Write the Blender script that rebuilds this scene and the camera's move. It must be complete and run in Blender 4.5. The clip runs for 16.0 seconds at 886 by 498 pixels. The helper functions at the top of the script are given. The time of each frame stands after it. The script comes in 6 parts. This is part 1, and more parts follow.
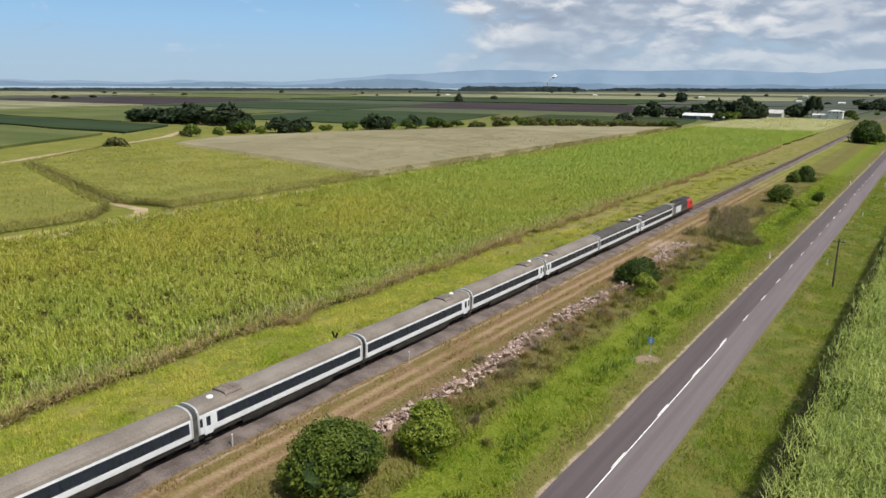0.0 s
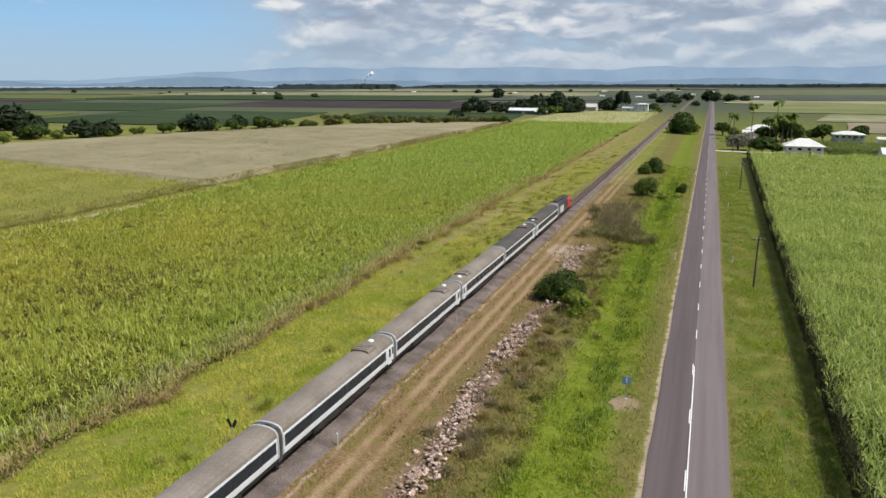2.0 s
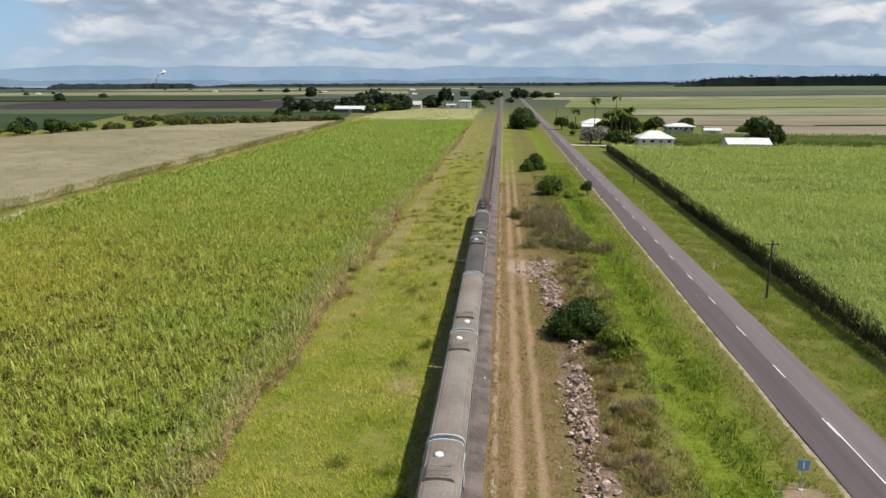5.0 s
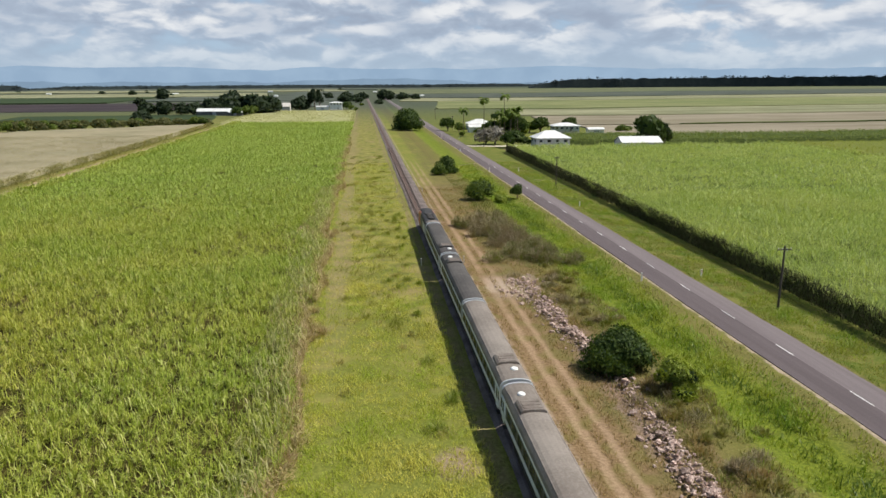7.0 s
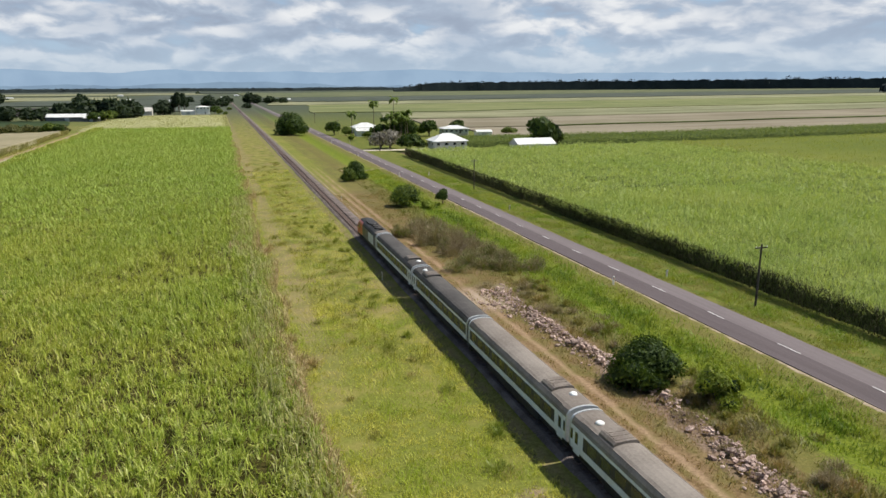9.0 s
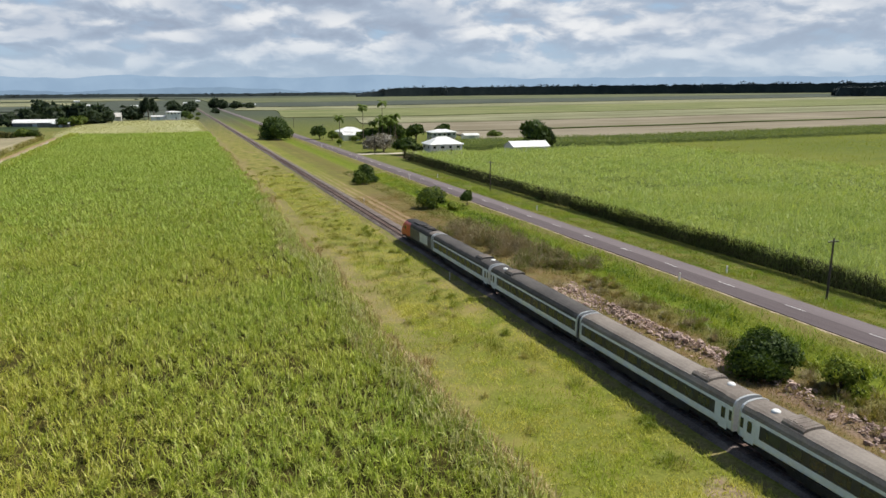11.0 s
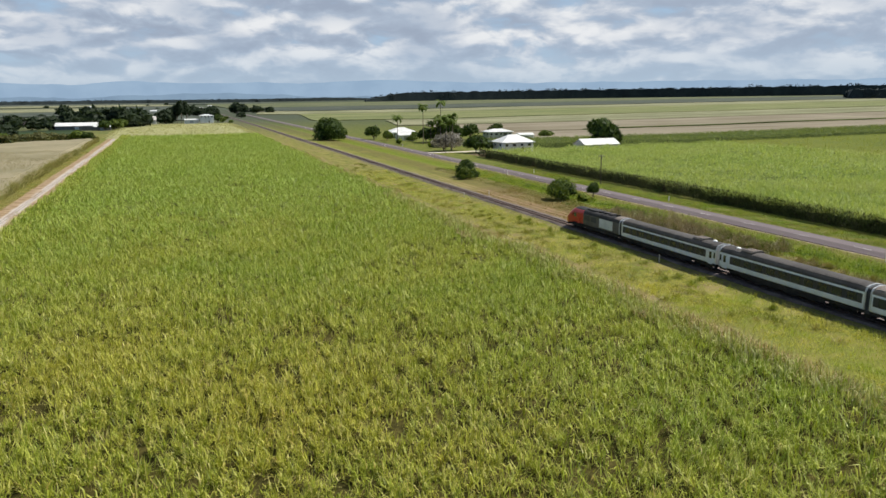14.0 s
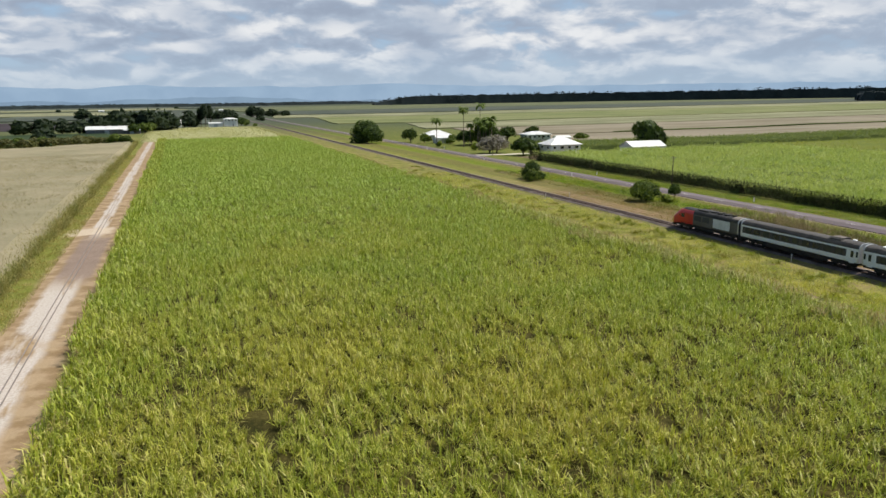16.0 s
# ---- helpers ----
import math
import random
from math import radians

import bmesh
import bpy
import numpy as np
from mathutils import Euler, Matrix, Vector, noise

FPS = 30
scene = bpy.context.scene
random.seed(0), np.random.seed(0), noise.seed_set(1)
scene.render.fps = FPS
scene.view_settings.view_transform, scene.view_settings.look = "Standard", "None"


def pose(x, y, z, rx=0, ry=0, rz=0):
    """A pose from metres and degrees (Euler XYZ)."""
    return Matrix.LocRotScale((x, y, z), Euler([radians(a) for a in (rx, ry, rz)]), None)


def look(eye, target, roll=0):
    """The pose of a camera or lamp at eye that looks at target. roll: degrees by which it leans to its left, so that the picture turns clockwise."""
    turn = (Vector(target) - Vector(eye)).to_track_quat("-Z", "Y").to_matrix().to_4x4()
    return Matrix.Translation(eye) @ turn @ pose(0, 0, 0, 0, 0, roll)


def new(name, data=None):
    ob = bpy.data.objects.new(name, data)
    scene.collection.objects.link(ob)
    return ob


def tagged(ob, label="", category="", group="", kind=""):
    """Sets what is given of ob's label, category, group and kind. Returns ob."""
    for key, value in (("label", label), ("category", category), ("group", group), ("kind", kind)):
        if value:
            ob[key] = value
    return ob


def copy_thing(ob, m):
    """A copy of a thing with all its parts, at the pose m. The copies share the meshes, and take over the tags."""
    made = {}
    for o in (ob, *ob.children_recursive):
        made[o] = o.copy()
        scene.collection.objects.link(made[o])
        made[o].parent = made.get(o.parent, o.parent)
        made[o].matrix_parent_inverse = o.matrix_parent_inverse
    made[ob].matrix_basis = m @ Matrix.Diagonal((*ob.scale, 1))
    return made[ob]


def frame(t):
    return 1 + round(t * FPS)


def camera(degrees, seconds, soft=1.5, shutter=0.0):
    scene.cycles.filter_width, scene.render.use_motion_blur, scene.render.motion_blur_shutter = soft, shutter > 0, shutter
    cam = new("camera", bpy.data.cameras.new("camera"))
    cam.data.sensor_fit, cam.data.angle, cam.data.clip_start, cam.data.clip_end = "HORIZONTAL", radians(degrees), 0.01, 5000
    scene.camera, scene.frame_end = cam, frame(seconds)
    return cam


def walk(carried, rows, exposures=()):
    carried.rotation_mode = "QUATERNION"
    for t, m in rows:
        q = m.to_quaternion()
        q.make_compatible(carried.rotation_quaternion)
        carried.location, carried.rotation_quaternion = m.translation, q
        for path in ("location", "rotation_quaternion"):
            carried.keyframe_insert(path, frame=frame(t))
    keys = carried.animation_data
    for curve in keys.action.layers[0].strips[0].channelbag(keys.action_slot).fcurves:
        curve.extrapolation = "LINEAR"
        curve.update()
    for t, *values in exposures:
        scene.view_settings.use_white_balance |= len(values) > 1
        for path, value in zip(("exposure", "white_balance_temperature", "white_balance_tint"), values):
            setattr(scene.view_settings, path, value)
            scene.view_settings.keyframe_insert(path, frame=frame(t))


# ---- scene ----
cam = camera(64.6, 16.0)
PATH = [
    (0.0, (0.000, 0.000, 32.600), (-27.951, 39.809, 21.024), 0.46),
    (0.5, (-4.883, 3.224, 32.366), (-31.637, 43.847, 20.791), 0.35),
    (1.0, (-9.925, 6.415, 32.136), (-33.739, 48.829, 20.559), 0.25),
    (1.5, (-14.943, 9.461, 31.846), (-35.429, 53.561, 20.204), 0.19),
    (2.0, (-19.927, 12.506, 31.518), (-36.973, 58.040, 19.849), 0.15),
    (2.5, (-24.926, 15.617, 31.183), (-38.543, 62.289, 19.509), 0.15),
    (3.0, (-29.859, 18.792, 30.858), (-40.275, 66.278, 19.172), 0.12),
    (3.5, (-34.716, 22.081, 30.477), (-42.693, 70.037, 18.789), 0.11),
    (6.0, (-56.006, 40.646, 28.620), (-56.392, 89.263, 16.947), 0.02),
    (6.5, (-59.893, 44.599, 28.395), (-57.204, 93.153, 16.767), 0.04),
    (7.0, (-63.780, 48.487, 28.170), (-58.183, 96.811, 16.619), 0.03),
    (7.5, (-67.744, 52.018, 28.089), (-59.533, 99.981, 16.592), -0.02),
    (8.0, (-70.795, 54.545, 28.087), (-59.756, 101.946, 16.627), 0.00),
    (10.5, (-86.561, 61.592, 27.203), (-69.664, 107.335, 16.151), -0.03),
    (11.0, (-90.911, 63.034, 26.997), (-73.557, 108.626, 16.032), -0.05),
    (11.5, (-95.460, 64.444, 26.463), (-77.959, 109.998, 15.577), -0.07),
    (12.0, (-100.181, 65.934, 25.840), (-82.716, 111.515, 15.007), -0.11),
    (12.5, (-105.034, 67.441, 25.320), (-87.597, 113.048, 14.554), -0.17),
    (13.0, (-110.044, 68.963, 24.928), (-92.643, 114.594, 14.201), -0.21),
    (13.5, (-115.137, 70.519, 24.608), (-97.780, 116.174, 13.917), -0.26),
    (14.0, (-120.313, 72.139, 24.235), (-103.009, 117.832, 13.617), -0.33),
    (14.5, (-125.575, 73.840, 23.984), (-108.319, 119.568, 13.439), -0.36),
    (15.0, (-130.600, 75.460, 23.883), (-113.402, 121.224, 13.404), -0.40),
    (15.5, (-135.255, 76.950, 23.902), (-118.102, 122.743, 13.471), -0.41),
    (16.0, (-138.708, 78.019, 24.067), (-121.620, 123.846, 13.679), -0.44),
]
walk(cam, [(t, look(eye, target, roll)) for t, eye, target, roll in PATH], exposures=((0.0, 0.16), (3.5, 0.14), (7.0, 0.23), (12.0, 0.24), (16.0, 0.20)))

# ---- world, sun, exposure ----
SUN = Vector((0.62, -0.12, 1.0)).normalized()
TRACK_X, ROAD_X = -51.6, -19.2


class Nodes:
    """Short hand for building a node tree."""

    def __init__(self, tree):
        self.tree = tree
        tree.nodes.clear()

    def add(self, kind, inputs=None, **settings):
        n = self.tree.nodes.new(kind)
        for k, v in settings.items():
            setattr(n, k, v)
        for k, v in (inputs or {}).items():
            self.put(n.inputs[k], v)
        return n

    def put(self, socket, v):
        if isinstance(v, bpy.types.NodeSocket):
            self.tree.links.new(v, socket)
        elif isinstance(v, tuple) and len(v) == 3 and socket.type == "RGBA":
            socket.default_value = (*v, 1)
        else:
            socket.default_value = v

    def math(self, op, a, b=0.0, c=0.0):
        return self.add("ShaderNodeMath", {0: a, 1: b, 2: c}, operation=op).outputs[0]

    def noise(self, vec, scale, detail=4.0, rough=0.55):
        return self.add("ShaderNodeTexNoise", {"Vector": vec, "Scale": scale, "Detail": detail, "Roughness": rough}).outputs["Fac"]

    def ramp(self, fac, stops):
        n = self.add("ShaderNodeValToRGB", {"Fac": fac})
        e = n.color_ramp.elements
        while len(e) < len(stops):
            e.new(0.5)
        for el, (p, c) in zip(e, stops):
            el.position, el.color = p, (*c, 1)
        return n.outputs["Color"]

    def mix(self, fac, a, b, mode="MIX"):
        n = self.add("ShaderNodeMix", data_type="RGBA", blend_type=mode)
        self.put(n.inputs[0], fac), self.put(n.inputs[6], a), self.put(n.inputs[7], b)
        return n.outputs[2]

    def step(self, v, lo, hi):
        return self.add("ShaderNodeMapRange", {"Value": v, "From Min": lo, "From Max": hi}, interpolation_type="SMOOTHSTEP").outputs[0]

    def band(self, v, a, b, soft):
        return self.math("MULTIPLY", self.step(v, a - soft, a + soft), self.math("SUBTRACT", 1.0, self.step(v, b - soft, b + soft)))


def make_world():
    w = bpy.data.worlds.new("sky")
    scene.world = w
    w.use_nodes = True
    n = Nodes(w.node_tree)
    sky = n.add("ShaderNodeTexSky", sky_type="NISHITA", sun_disc=False, sun_elevation=math.asin(SUN.z),
                sun_rotation=math.atan2(SUN.x, SUN.y), air_density=1.0, dust_density=1.2, ozone_density=2.0)
    d = n.add("ShaderNodeTexCoord").outputs["Generated"]
    s = n.add("ShaderNodeSeparateXYZ", {0: d})
    x, y, z = s.outputs
    # cumulus in flattened heaps: bright shoulders towards the top, grey undersides
    p = n.add("ShaderNodeCombineXYZ", {0: x, 1: y, 2: n.math("MULTIPLY", z, 2.5)}).outputs[0]
    warp = n.add("ShaderNodeTexNoise", {"Vector": p, "Scale": 11.0, "Detail": 2.0}).outputs["Color"]
    warp = n.add("ShaderNodeVectorMath", {0: n.add("ShaderNodeVectorMath", {0: warp, 1: (0.5, 0.5, 0.5)}, operation="SUBTRACT").outputs[0], 3: 0.05}, operation="SCALE").outputs[0]
    p = n.add("ShaderNodeVectorMath", {0: p, 1: warp}, operation="ADD").outputs[0]
    up = n.add("ShaderNodeVectorMath", {0: p, 1: (0.0, 0.0, 0.04)}, operation="ADD").outputs[0]
    big = n.noise(p, 4.5, 2.0)
    a = n.noise(p, 13.0, 6.0, 0.50)
    b = n.noise(up, 13.0, 6.0, 0.50)
    wisp = n.noise(p, 30.0, 4.0, 0.55)
    # clear air to the west, heaped cloud ahead and to the east
    side = n.step(n.math("ADD", n.math("ADD", n.math("MULTIPLY", x, 0.80), n.math("MULTIPLY", y, 0.60)), n.math("MULTIPLY", z, 0.9)), -0.02, 0.20)
    dens = n.math("ADD", n.math("MULTIPLY_ADD", big, 0.40, n.math("MULTIPLY_ADD", wisp, 0.10, n.math("MULTIPLY", a, 0.90))), n.math("MULTIPLY_ADD", side, 0.33, -0.33))
    cover = n.step(dens, 0.47, 0.66)
    haze = n.math("SUBTRACT", 1.0, n.step(z, 0.0, 0.11))
    cover = n.math("MULTIPLY", cover, n.math("MULTIPLY_ADD", n.step(z, 0.15, 0.32), -0.97, 1.0))
    cover = n.math("MULTIPLY", cover, n.math("MULTIPLY_ADD", n.step(z, 0.0, 0.085), 0.82, 0.18))
    light = n.step(n.math("ADD", n.math("MULTIPLY", n.math("SUBTRACT", a, b), 1.0), n.math("MULTIPLY_ADD", wisp, 0.26, -0.13)), -0.22, 0.21)
    light = n.math("MULTIPLY", light, n.math("MULTIPLY_ADD", n.step(big, 0.44, 0.66), -0.55, 1.06))
    # thinner, brighter cloud towards the east
    light = n.math("MULTIPLY_ADD", n.step(x, 0.15, 0.75), 0.16, light)
    cloud = n.ramp(light, [(0.0, (0.37, 0.44, 0.56)), (0.38, (0.46, 0.545, 0.67)), (0.66, (0.64, 0.695, 0.78)), (1.0, (0.90, 0.92, 0.945))])
    air = n.mix(0.88, n.mix(1.0, sky.outputs[0], (0.062, 0.062, 0.062), "MULTIPLY"), n.mix(n.step(z, 0.12, 0.32), n.ramp(n.step(z, -0.02, 0.25), [(0.0, (0.53, 0.70, 0.86)), (0.28, (0.40, 0.69, 1.02)), (1.0, (0.19, 0.42, 0.78))]), (0.016, 0.048, 0.14)))
    air = n.mix(n.math("MULTIPLY", n.math("MULTIPLY_ADD", haze, 0.25, 0.62), side), air, (0.46, 0.58, 0.71))
    col = n.mix(cover, air, cloud)
    back = n.add("ShaderNodeBackground", {"Color": col, "Strength": 0.78})
    out = n.add("ShaderNodeOutputWorld")
    w.node_tree.links.new(back.outputs[0], out.inputs[0])


make_world()
sun = new("sun", bpy.data.lights.new("sun", "SUN"))
sun.data.energy, sun.data.angle, sun.data.color = 4.9, radians(0.6), (1.0, 0.95, 0.86)
sun.matrix_world = look(SUN * 100, (0, 0, 0))


# ---- materials ----
def shader(name, colour, rough=0.8, bump=0.0, bump_scale=20.0, metal=0.0, spec=0.3, translucent=0.0, alpha=None):
    """colour(n, place) gives the base colour's socket; place is the object's own coordinates in metres."""
    m = bpy.data.materials.new(name)
    m.use_nodes = True
    n = Nodes(m.node_tree)
    place = n.add("ShaderNodeTexCoord").outputs["Object"]
    col = colour(n, place)
    p = n.add("ShaderNodeBsdfPrincipled", {"Base Color": col, "Roughness": rough, "Metallic": metal, "Specular IOR Level": spec})
    if bump:
        h = n.noise(place, bump_scale, 5.0, 0.6)
        n.put(p.inputs["Normal"], n.add("ShaderNodeBump", {"Height": h, "Strength": bump, "Distance": 0.1}).outputs[0])
    top = p.outputs[0]
    if translucent:
        t = n.add("ShaderNodeBsdfTranslucent", {"Color": n.mix(1.0, col, (1.0, 1.0, 0.55), "MULTIPLY")})
        top = n.add("ShaderNodeMixShader", {0: translucent, 1: top, 2: t.outputs[0]}).outputs[0]
    out = n.add("ShaderNodeOutputMaterial")
    m.node_tree.links.new(top, out.inputs[0])
    return m


def speckled(name, a, b, scale=1.0, fine=14.0, rough=0.8, bump=0.3, each=0.0, **more):
    """Two colours mixed by a broad and a fine noise, with a little spread from object to object."""
    def colour(n, place):
        f = n.math("ADD", n.math("MULTIPLY", n.noise(place, scale, 3.0), 0.55), n.math("MULTIPLY", n.noise(place, fine, 5.0, 0.65), 0.45))
        c = n.mix(n.step(f, 0.36, 0.64), a, b)
        if each:
            r = n.add("ShaderNodeObjectInfo").outputs["Random"]
            c = n.mix(1.0, c, n.ramp(r, [(0.0, (1 - each,) * 3), (1.0, (1 + each,) * 3)]), "MULTIPLY")
        return c
    return shader(name, colour, rough, bump, fine, **more)


def blades(name, stops, patch_a, patch_b, patch=0.03, fine=0.25, amount=0.5, translucent=0.42, rough=0.45, poor_ground=False):
    """Leaf material: each blade its own tint, with broad patches over the field, and yellower leaves on poor ground."""
    def colour(n, place):
        r = n.add("ShaderNodeNewGeometry").outputs["Random Per Island"]
        c = n.ramp(r, stops)
        f = n.math("ADD", n.math("MULTIPLY", n.noise(place, patch, 3.0), 0.6), n.math("MULTIPLY", n.noise(place, fine, 3.0), 0.4))
        c = n.mix(amount, c, n.mix(n.step(f, 0.38, 0.62), patch_a, patch_b))
        if poor_ground:
            x, y, _ = n.add("ShaderNodeSeparateXYZ", {0: place}).outputs
            wave = n.math("MULTIPLY_ADD", n.noise(place, 0.03, 3.0), 60.0, -30.0)
            poor = n.math("MULTIPLY", n.math("SUBTRACT", 1.0, n.step(n.math("ADD", y, wave), 105.0, 190.0)), n.math("SUBTRACT", 1.0, n.step(n.math("ADD", x, wave), -118.0, -80.0)))
            c = n.mix(1.0, c, n.mix(poor, (0.925, 1.0, 0.95), (1.04, 0.98, 0.90)), "MULTIPLY")
        return c
    return shader(name, colour, rough, translucent=translucent, spec=0.3)


def crop(name, a, b, c, rough=0.9):
    """Far crop canopy: broad patches, streaks along the rows and a fine speckle."""
    def colour(n, place):
        s = n.add("ShaderNodeMapping", {"Vector": place, "Scale": (0.10, 1.0, 1.0)}).outputs[0]
        f = n.math("ADD", n.math("MULTIPLY", n.noise(place, 0.012, 4.0), 0.4), n.math("MULTIPLY", n.noise(s, 0.035, 6.0, 0.65), 0.6))
        k = n.mix(n.step(f, 0.40, 0.60), a, b)
        k = n.mix(n.math("MULTIPLY", n.step(n.noise(s, 0.012, 3.0), 0.52, 0.70), 0.35), k, c)
        return n.mix(n.math("MULTIPLY", n.step(n.noise(place, 1.6, 4.0, 0.7), 0.48, 0.70), 0.6), k, c)
    return shader(name, colour, rough, 0.9, 0.9, spec=0.1)


def ground_colour(n, place):
    s = n.add("ShaderNodeSeparateXYZ", {0: place})
    x, y = s.outputs[0], s.outputs[1]
    broad, mid, fine = n.noise(place, 0.045, 4.0), n.noise(place, 0.35, 5.0), n.noise(place, 3.5, 6.0, 0.7)
    wx = n.math("ADD", x, n.math("ADD", n.math("MULTIPLY_ADD", mid, 3.4, -1.7), n.math("MULTIPLY_ADD", fine, 1.0, -0.5)))
    tight = n.math("ADD", x, n.math("ADD", n.math("MULTIPLY_ADD", mid, 1.1, -0.55), n.math("MULTIPLY_ADD", fine, 0.5, -0.25)))
    grass = n.mix(n.step(fine, 0.36, 0.66), (0.10, 0.115, 0.02), (0.19, 0.20, 0.04))
    grass = n.mix(n.math("MULTIPLY", n.step(n.math("ADD", n.math("MULTIPLY", broad, 0.5), n.math("MULTIPLY", mid, 0.5)), 0.46, 0.62), 0.7), grass, (0.23, 0.20, 0.06))
    lush = n.mix(n.step(fine, 0.35, 0.65), (0.075, 0.105, 0.012), (0.17, 0.20, 0.022))
    dry = n.mix(n.step(fine, 0.35, 0.65), (0.12, 0.076, 0.038), (0.235, 0.16, 0.088))
    dry = n.mix(n.math("MULTIPLY", n.step(mid, 0.46, 0.62), 0.65), dry, (0.13, 0.115, 0.032))
    dirt = n.mix(n.step(fine, 0.30, 0.70), (0.25, 0.165, 0.105), (0.39, 0.28, 0.19))
    pale = n.mix(n.step(fine, 0.30, 0.70), (0.26, 0.195, 0.145), (0.42, 0.34, 0.27))
    soil = n.mix(n.step(fine, 0.35, 0.65), (0.09, 0.065, 0.04), (0.17, 0.13, 0.075))
    # the verge beside the line is rough and olive-brown further up, lush yellow-green nearer
    rough_verge = n.math("MULTIPLY", n.band(wx, -69.0, -55.0, 1.0), n.step(n.math("ADD", y, n.math("MULTIPLY_ADD", mid, 60.0, -30.0)), 118.0, 150.0))
    olive = n.mix(n.step(mid, 0.38, 0.62), (0.105, 0.115, 0.024), (0.24, 0.215, 0.065))
    olive = n.mix(n.math("MULTIPLY", n.step(n.noise(place, 0.16, 4.0, 0.6), 0.50, 0.64), 0.75), olive, n.mix(n.step(fine, 0.35, 0.65), (0.15, 0.105, 0.05), (0.29, 0.22, 0.115)))
    c = n.mix(n.math("MULTIPLY", rough_verge, 0.85), grass, olive)
    # the service strip beside the line: dry grass with two wheel ruts
    c = n.mix(n.math("MULTIPLY", n.band(n.math("MINIMUM", wx, n.math("ADD", tight, 0.6)), -49.4, -36.6, 0.6), n.math("SUBTRACT", 1.0, n.step(n.math("ADD", y, n.math("MULTIPLY_ADD", broad, 160.0, -80.0)), 205.0, 300.0))), c, dry)
    c = n.mix(n.math("MULTIPLY", n.band(wx, -43.2, -37.0, 0.9), n.math("MULTIPLY_ADD", n.step(n.noise(place, 0.22, 4.0), 0.40, 0.58), 0.6, 0.25)), c, n.mix(n.step(fine, 0.35, 0.65), (0.075, 0.07, 0.022), (0.17, 0.145, 0.055)))
    ruts = n.math("MAXIMUM", n.band(tight, -46.6, -45.8, 0.3), n.band(tight, -44.65, -44.0, 0.3))
    ruts = n.math("MULTIPLY", ruts, n.math("MULTIPLY", n.step(n.noise(place, 0.12, 3.0), 0.30, 0.52), n.math("SUBTRACT", 1.0, n.step(y, 260.0, 330.0))))
    c = n.mix(n.math("MULTIPLY", ruts, 0.6), c, dirt)
    c = n.mix(n.math("MULTIPLY", n.band(wx, -46.4, -38.5, 1.0), n.math("MULTIPLY", n.band(y, 138.0, 147.0, 3.0), 0.8)), c, pale)
    # pale line of spilt fines along the foot of the ballast
    c = n.mix(n.math("MULTIPLY", n.band(tight, -48.25, -47.85, 0.12), n.math("MULTIPLY_ADD", n.step(mid, 0.36, 0.56), 0.55, 0.15)), c, pale)
    # crushed pink rock under the rubble
    c = n.mix(n.math("MULTIPLY", n.band(wx, -41.6, -38.6, 0.6), n.math("MULTIPLY", n.band(y, 44.0, 146.0, 3.0), 0.8)), c, n.mix(n.step(fine, 0.35, 0.65), (0.11, 0.072, 0.055), (0.27, 0.19, 0.155)))
    # lush drain between the rubble and the road
    c = n.mix(n.band(wx, -33.4, -26.0, 2.2), c, lush)
    c = n.mix(n.math("MULTIPLY", n.band(wx, -38.6, -33.0, 1.0), 0.6), c, n.mix(0.5, dry, (0.07, 0.075, 0.02)))
    c = n.mix(n.math("MULTIPLY", n.band(wx, -25.6, -22.5, 1.4), 0.65), c, n.mix(0.5, dry, (0.10, 0.11, 0.03)))
    # gravel line along the road's west edge
    c = n.mix(n.math("MULTIPLY", n.band(tight, -22.85, -22.3, 0.15), n.math("MULTIPLY_ADD", n.step(mid, 0.38, 0.55), 0.5, 0.4)), c, pale)
    c = n.mix(n.math("MULTIPLY", n.band(tight, -16.4, -15.2, 0.3), 0.7), c, dry)
    # shorter, darker grass east of the road and round the farms
    c = n.mix(n.math("MULTIPLY", n.math("MAXIMUM", n.band(wx, -16.0, -2.0, 0.8), n.math("MULTIPLY", n.step(x, -17.0, -14.0), n.step(y, 330.0, 352.0))), 0.8), c, n.mix(n.step(n.math("ADD", n.math("MULTIPLY", fine, 0.5), n.math("MULTIPLY", mid, 0.5)), 0.4, 0.6), (0.06, 0.095, 0.012), (0.15, 0.145, 0.04)))
    # worn path along the cane's headland
    c = n.mix(n.math("MULTIPLY", n.band(wx, -69.2, -66.0, 1.0), n.math("MULTIPLY", n.step(y, 100.0, 150.0), n.math("MULTIPLY_ADD", n.step(mid, 0.40, 0.60), 0.4, 0.45))), c, n.mix(n.step(fine, 0.35, 0.65), (0.16, 0.13, 0.055), (0.27, 0.22, 0.11)))
    c = n.mix(n.math("MULTIPLY", n.band(tight, -55.1, -53.6, 0.5), n.math("MULTIPLY_ADD", n.step(mid, 0.40, 0.60), 0.5, 0.25)), c, n.mix(0.25, dry, pale))
    # bare patches
    for px, py, r in ((-57.6, 96.0, 2.6), (-66.0, 140.5, 1.8), (-25.8, 80.2, 2.3), (-62.5, 262.0, 2.2), (-65.5, 175.0, 1.6)):
        q = n.add("ShaderNodeVectorMath", {0: place, 1: (px, py, 0.0)}, operation="DISTANCE").outputs["Value"]
        q = n.math("ADD", q, n.math("ADD", n.math("MULTIPLY_ADD", mid, 5.0, -2.5), n.math("MULTIPLY_ADD", fine, 2.0, -1.0)))
        c = n.mix(n.math("SUBTRACT", 1.0, n.step(q, r * 0.4, r)), c, n.mix(0.45, dry, pale))
